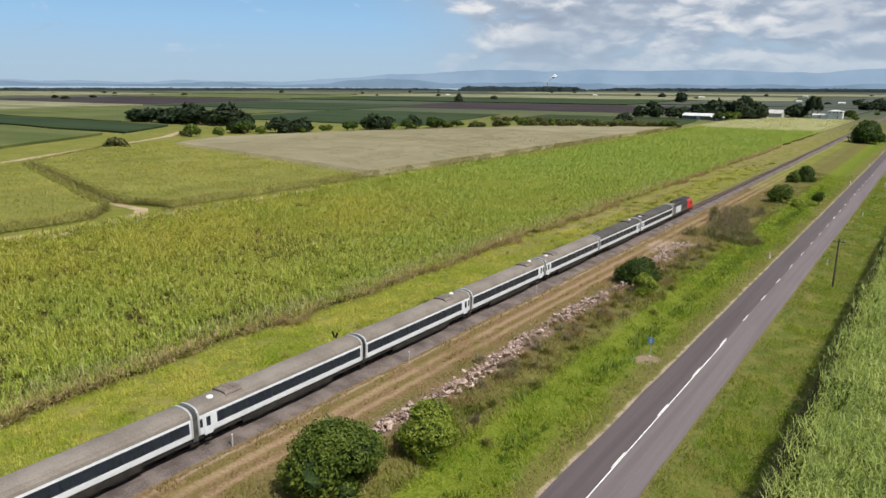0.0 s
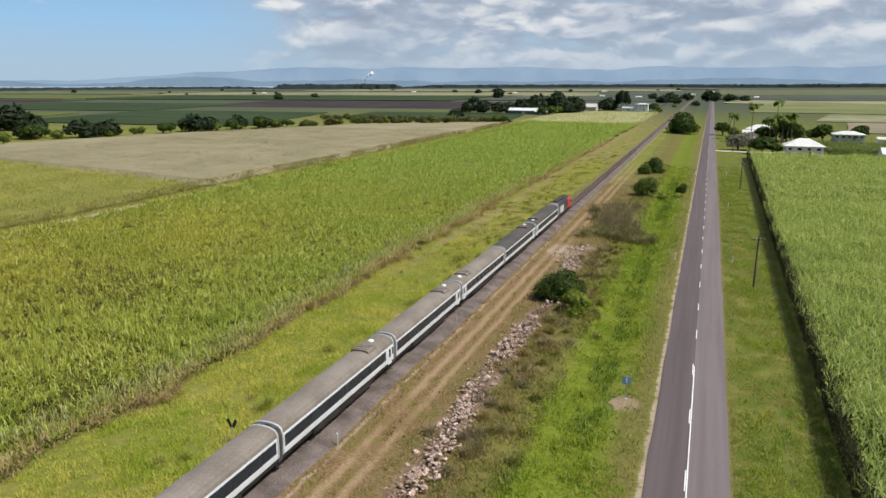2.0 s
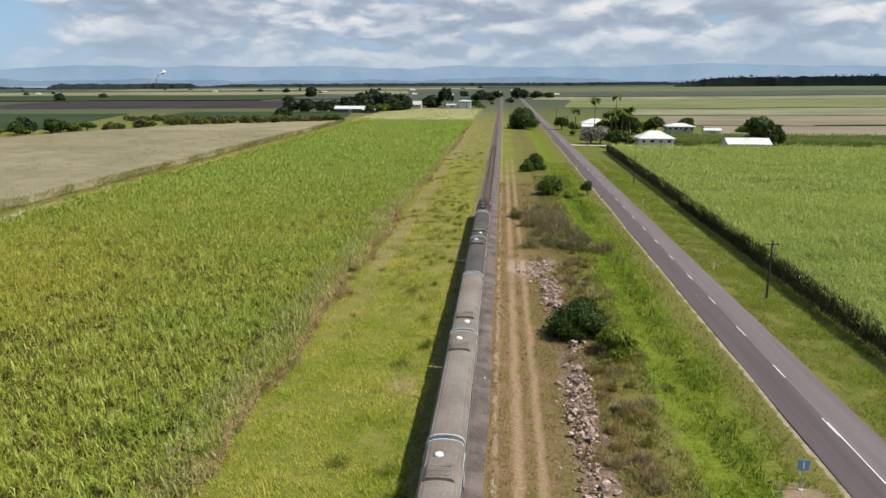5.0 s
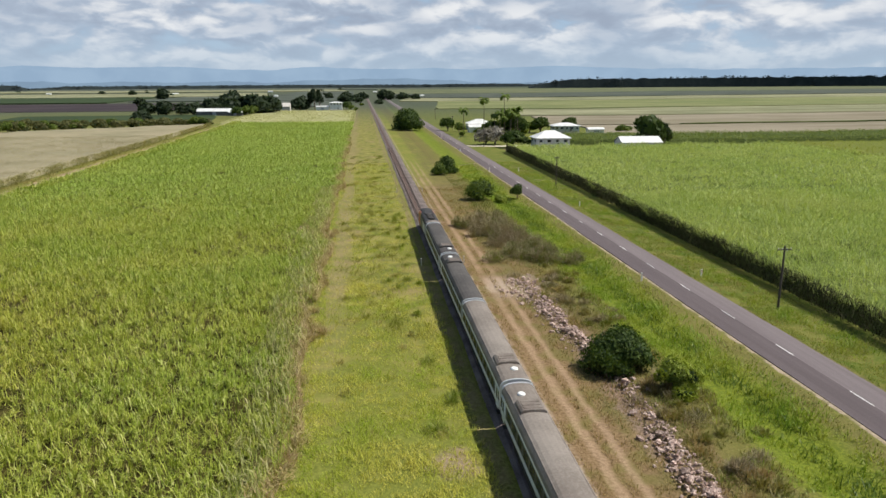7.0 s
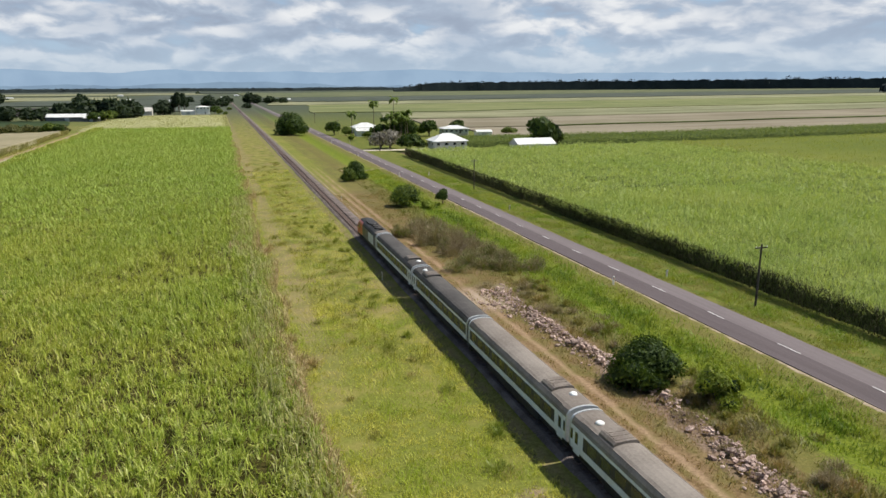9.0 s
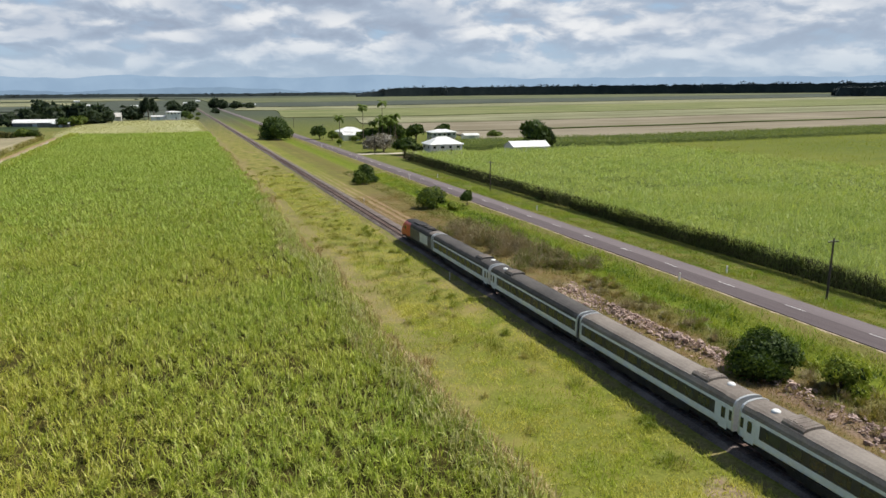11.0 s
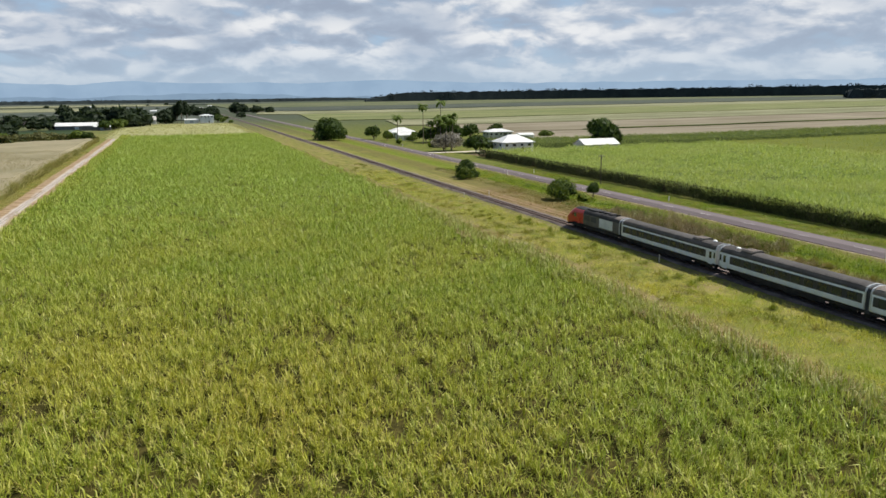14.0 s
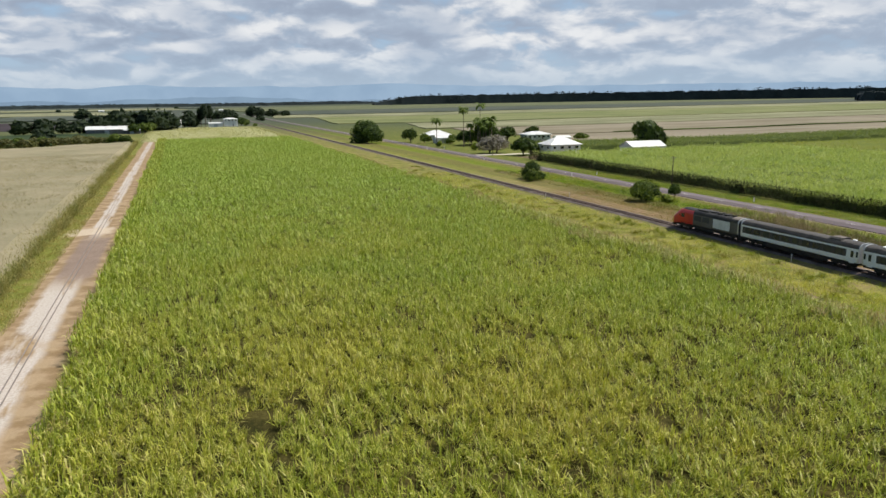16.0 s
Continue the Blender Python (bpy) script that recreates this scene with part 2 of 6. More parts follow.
    # ground under the crops
    c = n.mix(n.math("MAXIMUM", n.math("MULTIPLY", n.band(x, -149.0, -72.5, 0.6), n.band(y, 6.0, 550.0, 0.6)), n.math("MULTIPLY", n.band(x, -2.5, 900.0, 0.6), n.band(y, 12.0, 352.0, 1.0))), c, soil)
    # haze and cloud shade put into the colour: land far off turns dark grey
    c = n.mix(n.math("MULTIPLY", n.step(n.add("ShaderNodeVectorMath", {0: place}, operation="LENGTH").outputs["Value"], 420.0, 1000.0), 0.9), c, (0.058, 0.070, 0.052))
    # tramway headland beyond the western edge of the cane
    c = n.mix(n.math("MULTIPLY", n.band(tight, -158.2, -150.4, 0.6), 0.9), c, n.mix(n.step(mid, 0.4, 0.6), (0.23, 0.15, 0.088), (0.34, 0.245, 0.16)))
    streak = n.noise(n.add("ShaderNodeMapping", {"Vector": place, "Scale": (1.0, 0.16, 1.0)}).outputs[0], 0.5, 5.0, 0.6)
    soil_gap = n.band(n.math("ADD", y, n.math("MULTIPLY_ADD", mid, 16.0, -8.0)), 184.0, 219.0, 5.0)
    c = n.mix(n.math("MULTIPLY", n.band(tight, -156.4, -151.6, 0.5), n.math("MULTIPLY", soil_gap, 0.8)), c, n.mix(n.step(fine, 0.3, 0.7), (0.15, 0.11, 0.095), (0.26, 0.20, 0.175)))
    near_white = n.math("MULTIPLY", n.band(tight, -156.6, -152.7, 0.5), n.math("SUBTRACT", 1.0, n.step(y, 176.0, 190.0)))
    far_white = n.math("MULTIPLY", n.band(n.math("ADD", tight, n.math("MULTIPLY_ADD", streak, 1.6, -0.8)), -155.5, -153.2, 0.35), n.step(y, 214.0, 226.0))
    white = n.math("MULTIPLY", n.math("MAXIMUM", near_white, far_white), n.step(streak, 0.34, 0.50))
    c = n.mix(n.math("MULTIPLY", white, 0.92), c, n.mix(n.step(fine, 0.3, 0.7), (0.36, 0.315, 0.28), (0.54, 0.49, 0.445)))
    c = n.mix(n.math("MULTIPLY", n.band(wx, -159.6, -151.8, 0.8), n.math("MULTIPLY", n.band(n.math("ADD", y, n.math("MULTIPLY_ADD", mid, 6.0, -3.0)), 221.0, 228.5, 1.5), 0.85)), c, n.mix(n.step(fine, 0.3, 0.7), (0.40, 0.32, 0.24), (0.56, 0.47, 0.37)))
    return c


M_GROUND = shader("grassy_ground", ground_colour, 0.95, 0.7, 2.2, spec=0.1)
M_CANE = blades("cane_leaf", [(0.0, (0.100, 0.130, 0.012)), (0.30, (0.255, 0.315, 0.034)), (0.62, (0.43, 0.465, 0.072)), (0.84, (0.64, 0.63, 0.17)), (0.95, (0.79, 0.73, 0.34)), (1.0, (0.44, 0.30, 0.12))],
                (0.245, 0.33, 0.028), (0.455, 0.42, 0.064), patch=0.05, fine=0.55, amount=0.38, translucent=0.33, poor_ground=True)
M_CANE_FAR = blades("distant_cane_leaf", [(0.0, (0.175, 0.225, 0.028)), (0.5, (0.345, 0.415, 0.068)), (1.0, (0.56, 0.59, 0.18))],
                    (0.285, 0.385, 0.048), (0.40, 0.45, 0.082), patch=0.03, fine=0.3, amount=0.45, translucent=0.33, poor_ground=True)
M_CANE_R = blades("cane_leaf_east", [(0.0, (0.165, 0.23, 0.052)), (0.5, (0.35, 0.43, 0.115)), (1.0, (0.60, 0.64, 0.26))],
                  (0.29, 0.395, 0.088), (0.425, 0.475, 0.14), amount=0.5, rough=0.6)
M_CANE_EDGE = blades("outer_cane_leaf", [(0.0, (0.15, 0.18, 0.04)), (0.5, (0.37, 0.39, 0.13)), (1.0, (0.66, 0.61, 0.34))], (0.28, 0.32, 0.08), (0.46, 0.43, 0.19), patch=0.12, fine=0.5, amount=0.4)
M_YOUNG = blades("young_cane_leaf", [(0.0, (0.15, 0.19, 0.02)), (0.5, (0.25, 0.285, 0.04)), (1.0, (0.36, 0.365, 0.08))], (0.19, 0.24, 0.026), (0.30, 0.30, 0.05), amount=0.5, rough=0.6)
M_CANE_BACK = blades("dark_cane_leaf", [(0.0, (0.09, 0.125, 0.03)), (0.5, (0.17, 0.22, 0.055)), (1.0, (0.27, 0.31, 0.10))], (0.13, 0.18, 0.04), (0.20, 0.24, 0.065), amount=0.5, rough=0.6)
M_CANE_W = blades("cane_leaf_west", [(0.0, (0.21, 0.24, 0.035)), (0.5, (0.33, 0.335, 0.06)), (1.0, (0.45, 0.41, 0.12))],
                  (0.25, 0.29, 0.045), (0.40, 0.37, 0.085), patch=0.02, fine=0.08, amount=0.6)
# Lower cane leaves with the edge's shade put into a near-black colour.
M_SKIRT = blades("shade_dark_cane_leaf", [(0.0, (0.02, 0.022, 0.006)), (0.6, (0.032, 0.036, 0.008)), (1.0, (0.065, 0.058, 0.022))], (0.024, 0.03, 0.007), (0.045, 0.043, 0.012), translucent=0.05, rough=0.8)
M_TRASH = blades("dry_cane_trash", [(0.0, (0.24, 0.155, 0.075)), (0.5, (0.44, 0.33, 0.18)), (0.8, (0.64, 0.54, 0.33)), (1.0, (0.33, 0.33, 0.09))],
                 (0.36, 0.25, 0.13), (0.44, 0.39, 0.15), patch=0.15, fine=0.5, translucent=0.3)
M_FLOWER = blades("flowering_cane", [(0.0, (0.23, 0.205, 0.13)), (1.0, (0.32, 0.28, 0.19))], (0.25, 0.23, 0.145), (0.30, 0.255, 0.17), translucent=0.6, rough=0.7)
M_PALE_CANE = blades("pale_flowering_cane", [(0.0, (0.32, 0.33, 0.15)), (1.0, (0.50, 0.47, 0.28))], (0.36, 0.37, 0.17), (0.45, 0.42, 0.24), translucent=0.5, rough=0.7)
M_GRASS = blades("verge_grass_leaf", [(0.0, (0.26, 0.31, 0.022)), (0.5, (0.47, 0.52, 0.040)), (0.85, (0.58, 0.58, 0.11)), (1.0, (0.50, 0.42, 0.17))],
                 (0.26, 0.36, 0.024), (0.57, 0.51, 0.12), patch=0.10, fine=0.45, amount=0.72)
M_DRY = blades("dry_grass_leaf", [(0.0, (0.19, 0.13, 0.055)), (0.6, (0.36, 0.255, 0.12)), (1.0, (0.25, 0.23, 0.055))], (0.32, 0.215, 0.10), (0.26, 0.22, 0.07), patch=0.1, fine=0.6)
M_STRAW = blades("straw_grass_leaf", [(0.0, (0.20, 0.20, 0.045)), (0.5, (0.36, 0.33, 0.10)), (1.0, (0.46, 0.38, 0.18))], (0.28, 0.29, 0.065), (0.42, 0.34, 0.15), patch=0.12, fine=0.5, amount=0.6)
M_WEED = blades("weedy_leaf", [(0.0, (0.08, 0.10, 0.016)), (0.6, (0.20, 0.215, 0.036)), (1.0, (0.38, 0.30, 0.13))], (0.12, 0.16, 0.02), (0.29, 0.235, 0.09), patch=0.15, fine=0.6, amount=0.6)
M_HEDGE = blades("hedge_leaf", [(0.0, (0.13, 0.135, 0.035)), (0.6, (0.28, 0.265, 0.08)), (1.0, (0.43, 0.36, 0.17))], (0.19, 0.20, 0.05), (0.34, 0.29, 0.115), patch=0.1, fine=0.5, amount=0.6)
M_OLIVE = blades("olive_weed_leaf", [(0.0, (0.14, 0.16, 0.022)), (0.6, (0.29, 0.30, 0.05)), (1.0, (0.42, 0.36, 0.14))], (0.20, 0.23, 0.03), (0.35, 0.31, 0.09), patch=0.12, fine=0.6, amount=0.6)
M_TUSSOCK = blades("tussock_leaf", [(0.0, (0.11, 0.15, 0.018)), (0.6, (0.24, 0.29, 0.04)), (1.0, (0.42, 0.40, 0.12))], (0.16, 0.22, 0.022), (0.32, 0.32, 0.06), patch=0.2, fine=0.8, amount=0.5)
M_SEDGE = blades("sedge_leaf", [(0.0, (0.04, 0.075, 0.006)), (0.7, (0.09, 0.16, 0.012)), (1.0, (0.16, 0.22, 0.03))], (0.06, 0.11, 0.008), (0.11, 0.17, 0.014), patch=0.2, fine=0.8)
M_MOWN = blades("mown_grass_leaf", [(0.0, (0.11, 0.17, 0.014)), (0.6, (0.21, 0.275, 0.026)), (1.0, (0.36, 0.32, 0.085))], (0.13, 0.22, 0.014), (0.30, 0.26, 0.065), patch=0.10, fine=0.5, amount=0.6)
M_LUSH = blades("lush_grass_leaf", [(0.0, (0.11, 0.18, 0.010)), (0.6, (0.24, 0.34, 0.024)), (1.0, (0.40, 0.42, 0.07))], (0.15, 0.26, 0.014), (0.33, 0.35, 0.04), patch=0.12, fine=0.7, amount=0.6)
M_SCRUB = blades("scrub_twig", [(0.0, (0.15, 0.115, 0.085)), (0.6, (0.31, 0.245, 0.18)), (0.85, (0.20, 0.195, 0.075)), (1.0, (0.46, 0.39, 0.28))], (0.26, 0.195, 0.14), (0.23, 0.215, 0.09), patch=0.15, fine=0.7)


def leaf(name, dark, mid, light):
    return blades(name, [(0.0, dark), (0.6, mid), (1.0, light)], dark, mid, patch=0.35, fine=1.2, amount=0.35, translucent=0.38, rough=0.65)


M_LEAF_DARK = leaf("mango_leaf", (0.025, 0.05, 0.008), (0.06, 0.10, 0.014), (0.13, 0.18, 0.03))
M_LEAF = leaf("tree_leaf", (0.05, 0.085, 0.012), (0.12, 0.17, 0.022), (0.25, 0.29, 0.05))
M_LEAF_LIGHT = leaf("light_leaf", (0.11, 0.16, 0.016), (0.25, 0.31, 0.035), (0.42, 0.44, 0.10))
M_LEAF_GREY = leaf("bare_twig_leaf", (0.16, 0.145, 0.125), (0.27, 0.25, 0.22), (0.37, 0.345, 0.31))
M_LEAF_BROWN = leaf("orchard_leaf", (0.06, 0.065, 0.02), (0.14, 0.14, 0.045), (0.23, 0.215, 0.085))
M_LEAF_FAR = leaf("far_leaf", (0.018, 0.032, 0.016), (0.034, 0.054, 0.024), (0.065, 0.088, 0.04))
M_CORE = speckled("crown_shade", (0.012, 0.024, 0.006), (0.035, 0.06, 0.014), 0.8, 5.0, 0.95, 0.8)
# Bluish haze is put into this dark colour; crowns and inner strip share it.
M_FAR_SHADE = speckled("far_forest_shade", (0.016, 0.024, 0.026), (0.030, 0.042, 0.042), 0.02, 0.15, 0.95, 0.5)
M_BARK = speckled("bark", (0.09, 0.07, 0.05), (0.20, 0.165, 0.125), 1.2, 12.0, 0.95, 0.8)
# M_UNDER and M_UNDER_EAST are darkened to stand in for shade between the leaves.
M_UNDER = speckled("cane_gap_shade", (0.024, 0.024, 0.007), (0.085, 0.072, 0.022), 0.5, 3.0, 0.95, 0.8, spec=0.04)
M_UNDER_EAST = speckled("eastern_cane_gap_shade", (0.055, 0.075, 0.020), (0.125, 0.155, 0.044), 0.5, 3.0, 0.95, 0.8, spec=0.04)
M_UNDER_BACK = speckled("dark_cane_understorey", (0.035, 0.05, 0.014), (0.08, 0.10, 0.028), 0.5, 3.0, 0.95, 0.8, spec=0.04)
M_UNDER_WEST = speckled("western_cane_understorey", (0.13, 0.135, 0.035), (0.23, 0.22, 0.065), 0.06, 1.5, 0.95, 0.8, spec=0.04)
M_UNDER_PALE = speckled("flowering_cane_understorey", (0.21, 0.19, 0.12), (0.27, 0.235, 0.155), 0.04, 1.2, 0.95, 0.8, spec=0.04)
M_UNDER_CREAM = speckled("pale_cane_understorey", (0.26, 0.265, 0.125), (0.36, 0.345, 0.19), 0.05, 1.0, 0.95, 0.8, spec=0.04)
def seal(name, a, b):
    """Worn bitumen: long streaks along the wheel paths, a fine grain and a few darker patches."""
    def colour(n, place):
        s = n.add("ShaderNodeMapping", {"Vector": place, "Scale": (1.0, 0.02, 1.0)}).outputs[0]
        f = n.math("ADD", n.math("MULTIPLY", n.noise(s, 1.3, 4.0, 0.6), 0.6), n.math("MULTIPLY", n.noise(place, 11.0, 5.0, 0.65), 0.4))
        c = n.mix(n.step(f, 0.34, 0.66), a, b)
        return n.mix(n.math("MULTIPLY", n.step(n.noise(place, 0.08, 3.0), 0.58, 0.70), 0.25), c, a)
    return shader(name, colour, 0.85, 0.25, 11.0)


M_SEAL_W = seal("worn_seal_dark", (0.080, 0.063, 0.067), (0.112, 0.090, 0.094))
M_SEAL_E = seal("worn_seal_light", (0.125, 0.103, 0.108), (0.170, 0.142, 0.147))
M_LINE = speckled("road_paint", (0.62, 0.62, 0.60), (0.82, 0.82, 0.80), 0.8, 8.0, 0.7, 0.1)
M_BALLAST = speckled("ballast_stone", (0.072, 0.056, 0.052), (0.185, 0.152, 0.142), 0.4, 7.0, 0.95, 1.0)
M_RUSTY = speckled("rusty_ballast", (0.07, 0.045, 0.038), (0.15, 0.10, 0.085), 0.4, 7.0, 0.95, 0.9)
M_RAIL = speckled("rail_steel", (0.045, 0.03, 0.025), (0.09, 0.06, 0.05), 1.0, 9.0, 0.55, 0.2, metal=0.4)
M_SLEEPER = speckled("sleeper", (0.085, 0.06, 0.05), (0.17, 0.125, 0.105), 2.0, 14.0, 0.95, 0.5, each=0.25)
M_ROCK = speckled("broken_rock", (0.22, 0.145, 0.12), (0.60, 0.465, 0.405), 0.7, 5.0, 0.9, 0.9, each=0.4)
M_CONCRETE = speckled("old_concrete", (0.36, 0.34, 0.31), (0.55, 0.53, 0.50), 0.8, 10.0, 0.9, 0.4)
M_WHITE = speckled("white_car_paint", (0.60, 0.63, 0.67), (0.70, 0.73, 0.77), 0.5, 3.0, 0.35, 0.03, spec=0.5)
M_NAVY = speckled("navy_window_band", (0.010, 0.014, 0.026), (0.020, 0.026, 0.045), 0.7, 4.0, 0.4, 0.0, spec=0.5)
M_PANE = speckled("tinted_pane", (0.008, 0.015, 0.024), (0.016, 0.030, 0.042), 0.4, 2.0, 0.25, 0.0, spec=0.6)
M_ROOF = speckled("grimy_car_roof", (0.155, 0.13, 0.112), (0.235, 0.205, 0.18), 0.35, 5.0, 0.75, 0.15)
M_ROOFBOX = speckled("roof_unit_grey", (0.13, 0.105, 0.09), (0.22, 0.19, 0.165), 0.6, 6.0, 0.75, 0.2)
M_DARKROOF = speckled("sooty_roof", (0.018, 0.017, 0.018), (0.05, 0.047, 0.047), 0.8, 6.0, 0.7, 0.3)
M_SOOTY = speckled("sooty_carriage_roof", (0.050, 0.045, 0.043), (0.095, 0.086, 0.080), 0.4, 5.0, 0.75, 0.2)
M_BELLOWS = speckled("bellows_rubber", (0.04, 0.04, 0.042), (0.09, 0.088, 0.088), 1.0, 9.0, 0.9, 0.3)
M_HOOP = speckled("silver_hoop", (0.42, 0.43, 0.44), (0.60, 0.61, 0.62), 1.0, 8.0, 0.4, 0.05, metal=0.3)
M_UNDERCAR = speckled("underframe_grime", (0.012, 0.011, 0.010), (0.040, 0.034, 0.030), 1.0, 9.0, 0.9, 0.4)
M_DOME = speckled("white_dome", (0.72, 0.72, 0.70), (0.84, 0.84, 0.82), 1.0, 9.0, 0.5, 0.05)
M_RED = speckled("red_cab_paint", (0.47, 0.013, 0.015), (0.58, 0.022, 0.02), 0.5, 4.0, 0.3, 0.03, spec=0.5)
M_YELLOW = speckled("orange_nose_paint", (0.74, 0.38, 0.05), (0.85, 0.48, 0.09), 0.8, 5.0, 0.35, 0.03, spec=0.5)
M_GREYBODY = speckled("grey_body_paint", (0.07, 0.065, 0.062), (0.13, 0.12, 0.115), 0.5, 5.0, 0.5, 0.05)
M_SILVER = speckled("light_grey_panel", (0.50, 0.52, 0.53), (0.66, 0.67, 0.68), 0.5, 5.0, 0.45, 0.05)
M_LAMP = speckled("headlight_glass", (0.10, 0.09, 0.08), (0.20, 0.18, 0.16), 4.0, 20.0, 0.15, 0.0, spec=0.6)
M_TIMBER = speckled("weathered_pole", (0.045, 0.036, 0.03), (0.11, 0.092, 0.08), 1.0, 14.0, 0.9, 0.6)
M_GALV = speckled("galvanised_steel", (0.36, 0.38, 0.40), (0.52, 0.54, 0.56), 2.0, 15.0, 0.5, 0.05, metal=0.5)
M_BLUE = speckled("blue_sign_face", (0.15, 0.27, 0.43), (0.20, 0.33, 0.50), 2.0, 12.0, 0.5, 0.05)
M_BLACK = speckled("black_board", (0.010, 0.010, 0.011), (0.022, 0.022, 0.023), 2.0, 12.0, 0.6, 0.05)
M_POST = speckled("white_post", (0.68, 0.67, 0.64), (0.82, 0.81, 0.78), 2.0, 15.0, 0.7, 0.1)
M_REFLECT = speckled("red_reflector", (0.55, 0.03, 0.02), (0.65, 0.05, 0.03), 9.0, 40.0, 0.2, 0.0)
M_WALL = speckled("white_weatherboard", (0.70, 0.70, 0.67), (0.82, 0.82, 0.79), 0.4, 6.0, 0.8, 0.1)
M_WALL_GREEN = speckled("grey_green_wall", (0.36, 0.39, 0.36), (0.48, 0.51, 0.47), 0.4, 6.0, 0.8, 0.1)
# Shade under the shed roofs is put into this dark wall colour.
M_OPEN = speckled("shaded_shed_boards", (0.10, 0.10, 0.105), (0.20, 0.20, 0.20), 0.6, 6.0, 0.9, 0.2)
M_IRON = speckled("pale_roof_iron", (0.56, 0.56, 0.55), (0.72, 0.72, 0.71), 0.25, 4.0, 0.5, 0.1, metal=0.1)
M_GLASS = speckled("dark_window_glass", (0.015, 0.018, 0.02), (0.035, 0.04, 0.045), 1.0, 5.0, 0.1, 0.0, spec=0.6)
M_DRIVE = speckled("pale_driveway", (0.44, 0.39, 0.31), (0.60, 0.55, 0.46), 0.4, 6.0, 0.95, 0.4)
M_TRAMRAIL = speckled("worn_tram_rail", (0.16, 0.135, 0.12), (0.24, 0.21, 0.19), 1.0, 9.0, 0.7, 0.2)
M_TRACK = speckled("sandy_track", (0.25, 0.19, 0.10), (0.42, 0.34, 0.22), 0.3, 3.0, 0.95, 0.5)
M_STEAM = speckled("steam", (0.80, 0.82, 0.86), (0.92, 0.93, 0.95), 0.02, 0.1, 1.0, 0.0)
CROPS = {
    "green": crop("green_crop", (0.075, 0.095, 0.03), (0.13, 0.145, 0.05), (0.05, 0.065, 0.022)),
    "bright": crop("bright_green_crop", (0.10, 0.125, 0.02), (0.145, 0.16, 0.03), (0.085, 0.11, 0.018)),
    "lime": crop("lime_crop", (0.125, 0.145, 0.055), (0.20, 0.205, 0.095), (0.07, 0.085, 0.03)),
    # deep, soil and grey hold cloud shade in their colours, grey also haze
    "deep": crop("cloud_shaded_crop", (0.022, 0.038, 0.016), (0.038, 0.058, 0.022), (0.045, 0.062, 0.028)),
    "pale": crop("flowering_crop", (0.29, 0.26, 0.14), (0.37, 0.33, 0.20), (0.23, 0.22, 0.10)),
    "pink": crop("ripe_crop", (0.17, 0.145, 0.10), (0.25, 0.215, 0.16), (0.13, 0.125, 0.07)),
    "straw": crop("straw_field", (0.15, 0.155, 0.085), (0.27, 0.26, 0.16), (0.085, 0.095, 0.045)),
    "soil": crop("ploughed_field", (0.032, 0.024, 0.028), (0.055, 0.042, 0.044), (0.028, 0.025, 0.025)),
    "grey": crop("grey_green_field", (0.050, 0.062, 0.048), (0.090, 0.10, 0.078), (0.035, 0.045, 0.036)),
    "olive": crop("olive_field", (0.085, 0.10, 0.05), (0.15, 0.155, 0.085), (0.05, 0.065, 0.032)),
}


# ---- builders ----
def mesh_of(name, verts, faces, material, smooth=False):
    me = bpy.data.meshes.new(name)
    me.from_pydata([tuple(v) for v in verts], [], faces)
    me.materials.append(material)
    if smooth:
        me.polygons.foreach_set("use_smooth", [True] * len(me.polygons))
    me.update()
    return me


def bm_mesh(name, bm, material, smooth=False):
    bmesh.ops.recalc_face_normals(bm, faces=bm.faces)
    me = bpy.data.meshes.new(name)
    bm.to_mesh(me)
    bm.free()
    me.materials.append(material)
    if smooth:
        me.polygons.foreach_set("use_smooth", [True] * len(me.polygons))
    return me


def part(name, bm, material, parent, label="", smooth=False):
    ob = new(name, bm if isinstance(bm, bpy.types.Mesh) else bm_mesh(name, bm, material, smooth))
    ob.parent = parent
    return tagged(ob, label)


def thing(name, label, category, group="", kind="", at=(0, 0, 0), turn=0.0):
    ob = new(name)
    ob.empty_display_size = 0.5
    ob.matrix_world = pose(*at, 0, 0, turn)
    return tagged(ob, label, category, group, kind)


def box(x0, x1, y0, y1, z0, z1, bevel=0.0, bm=None):
    bm = bm or bmesh.new()
    m = Matrix.Translation(((x0 + x1) / 2, (y0 + y1) / 2, (z0 + z1) / 2)) @ Matrix.Diagonal((x1 - x0, y1 - y0, z1 - z0, 1))
    made = bmesh.ops.create_cube(bm, size=1, matrix=m)["verts"]
    if bevel:
        edges = {e for v in made for e in v.link_edges}
        bmesh.ops.bevel(bm, geom=list(edges), offset=bevel, segments=2, affect="EDGES", profile=0.5)
    return bm


def tube(p0, p1, r0, r1, seg=8, bm=None):
    bm = bm or bmesh.new()
    p0, p1 = Vector(p0), Vector(p1)
    m = Matrix.Translation((p0 + p1) / 2) @ (p1 - p0).to_track_quat("Z", "Y").to_matrix().to_4x4()
    bmesh.ops.create_cone(bm, cap_ends=True, segments=seg, radius1=r0, radius2=r1, depth=(p1 - p0).length, matrix=m)
    return bm


def prism(profile, y0, y1, bm=None):
    """An outline in x and z, drawn out along y."""
    bm = bm or bmesh.new()
    a = [bm.verts.new((x, y0, z)) for x, z in profile]
    b = [bm.verts.new((x, y1, z)) for x, z in profile]
    k = len(profile)
    for i in range(k):
        bm.faces.new((a[i], a[(i + 1) % k], b[(i + 1) % k], b[i]))
    bm.faces.new(a), bm.faces.new(b[::-1])
    return bm


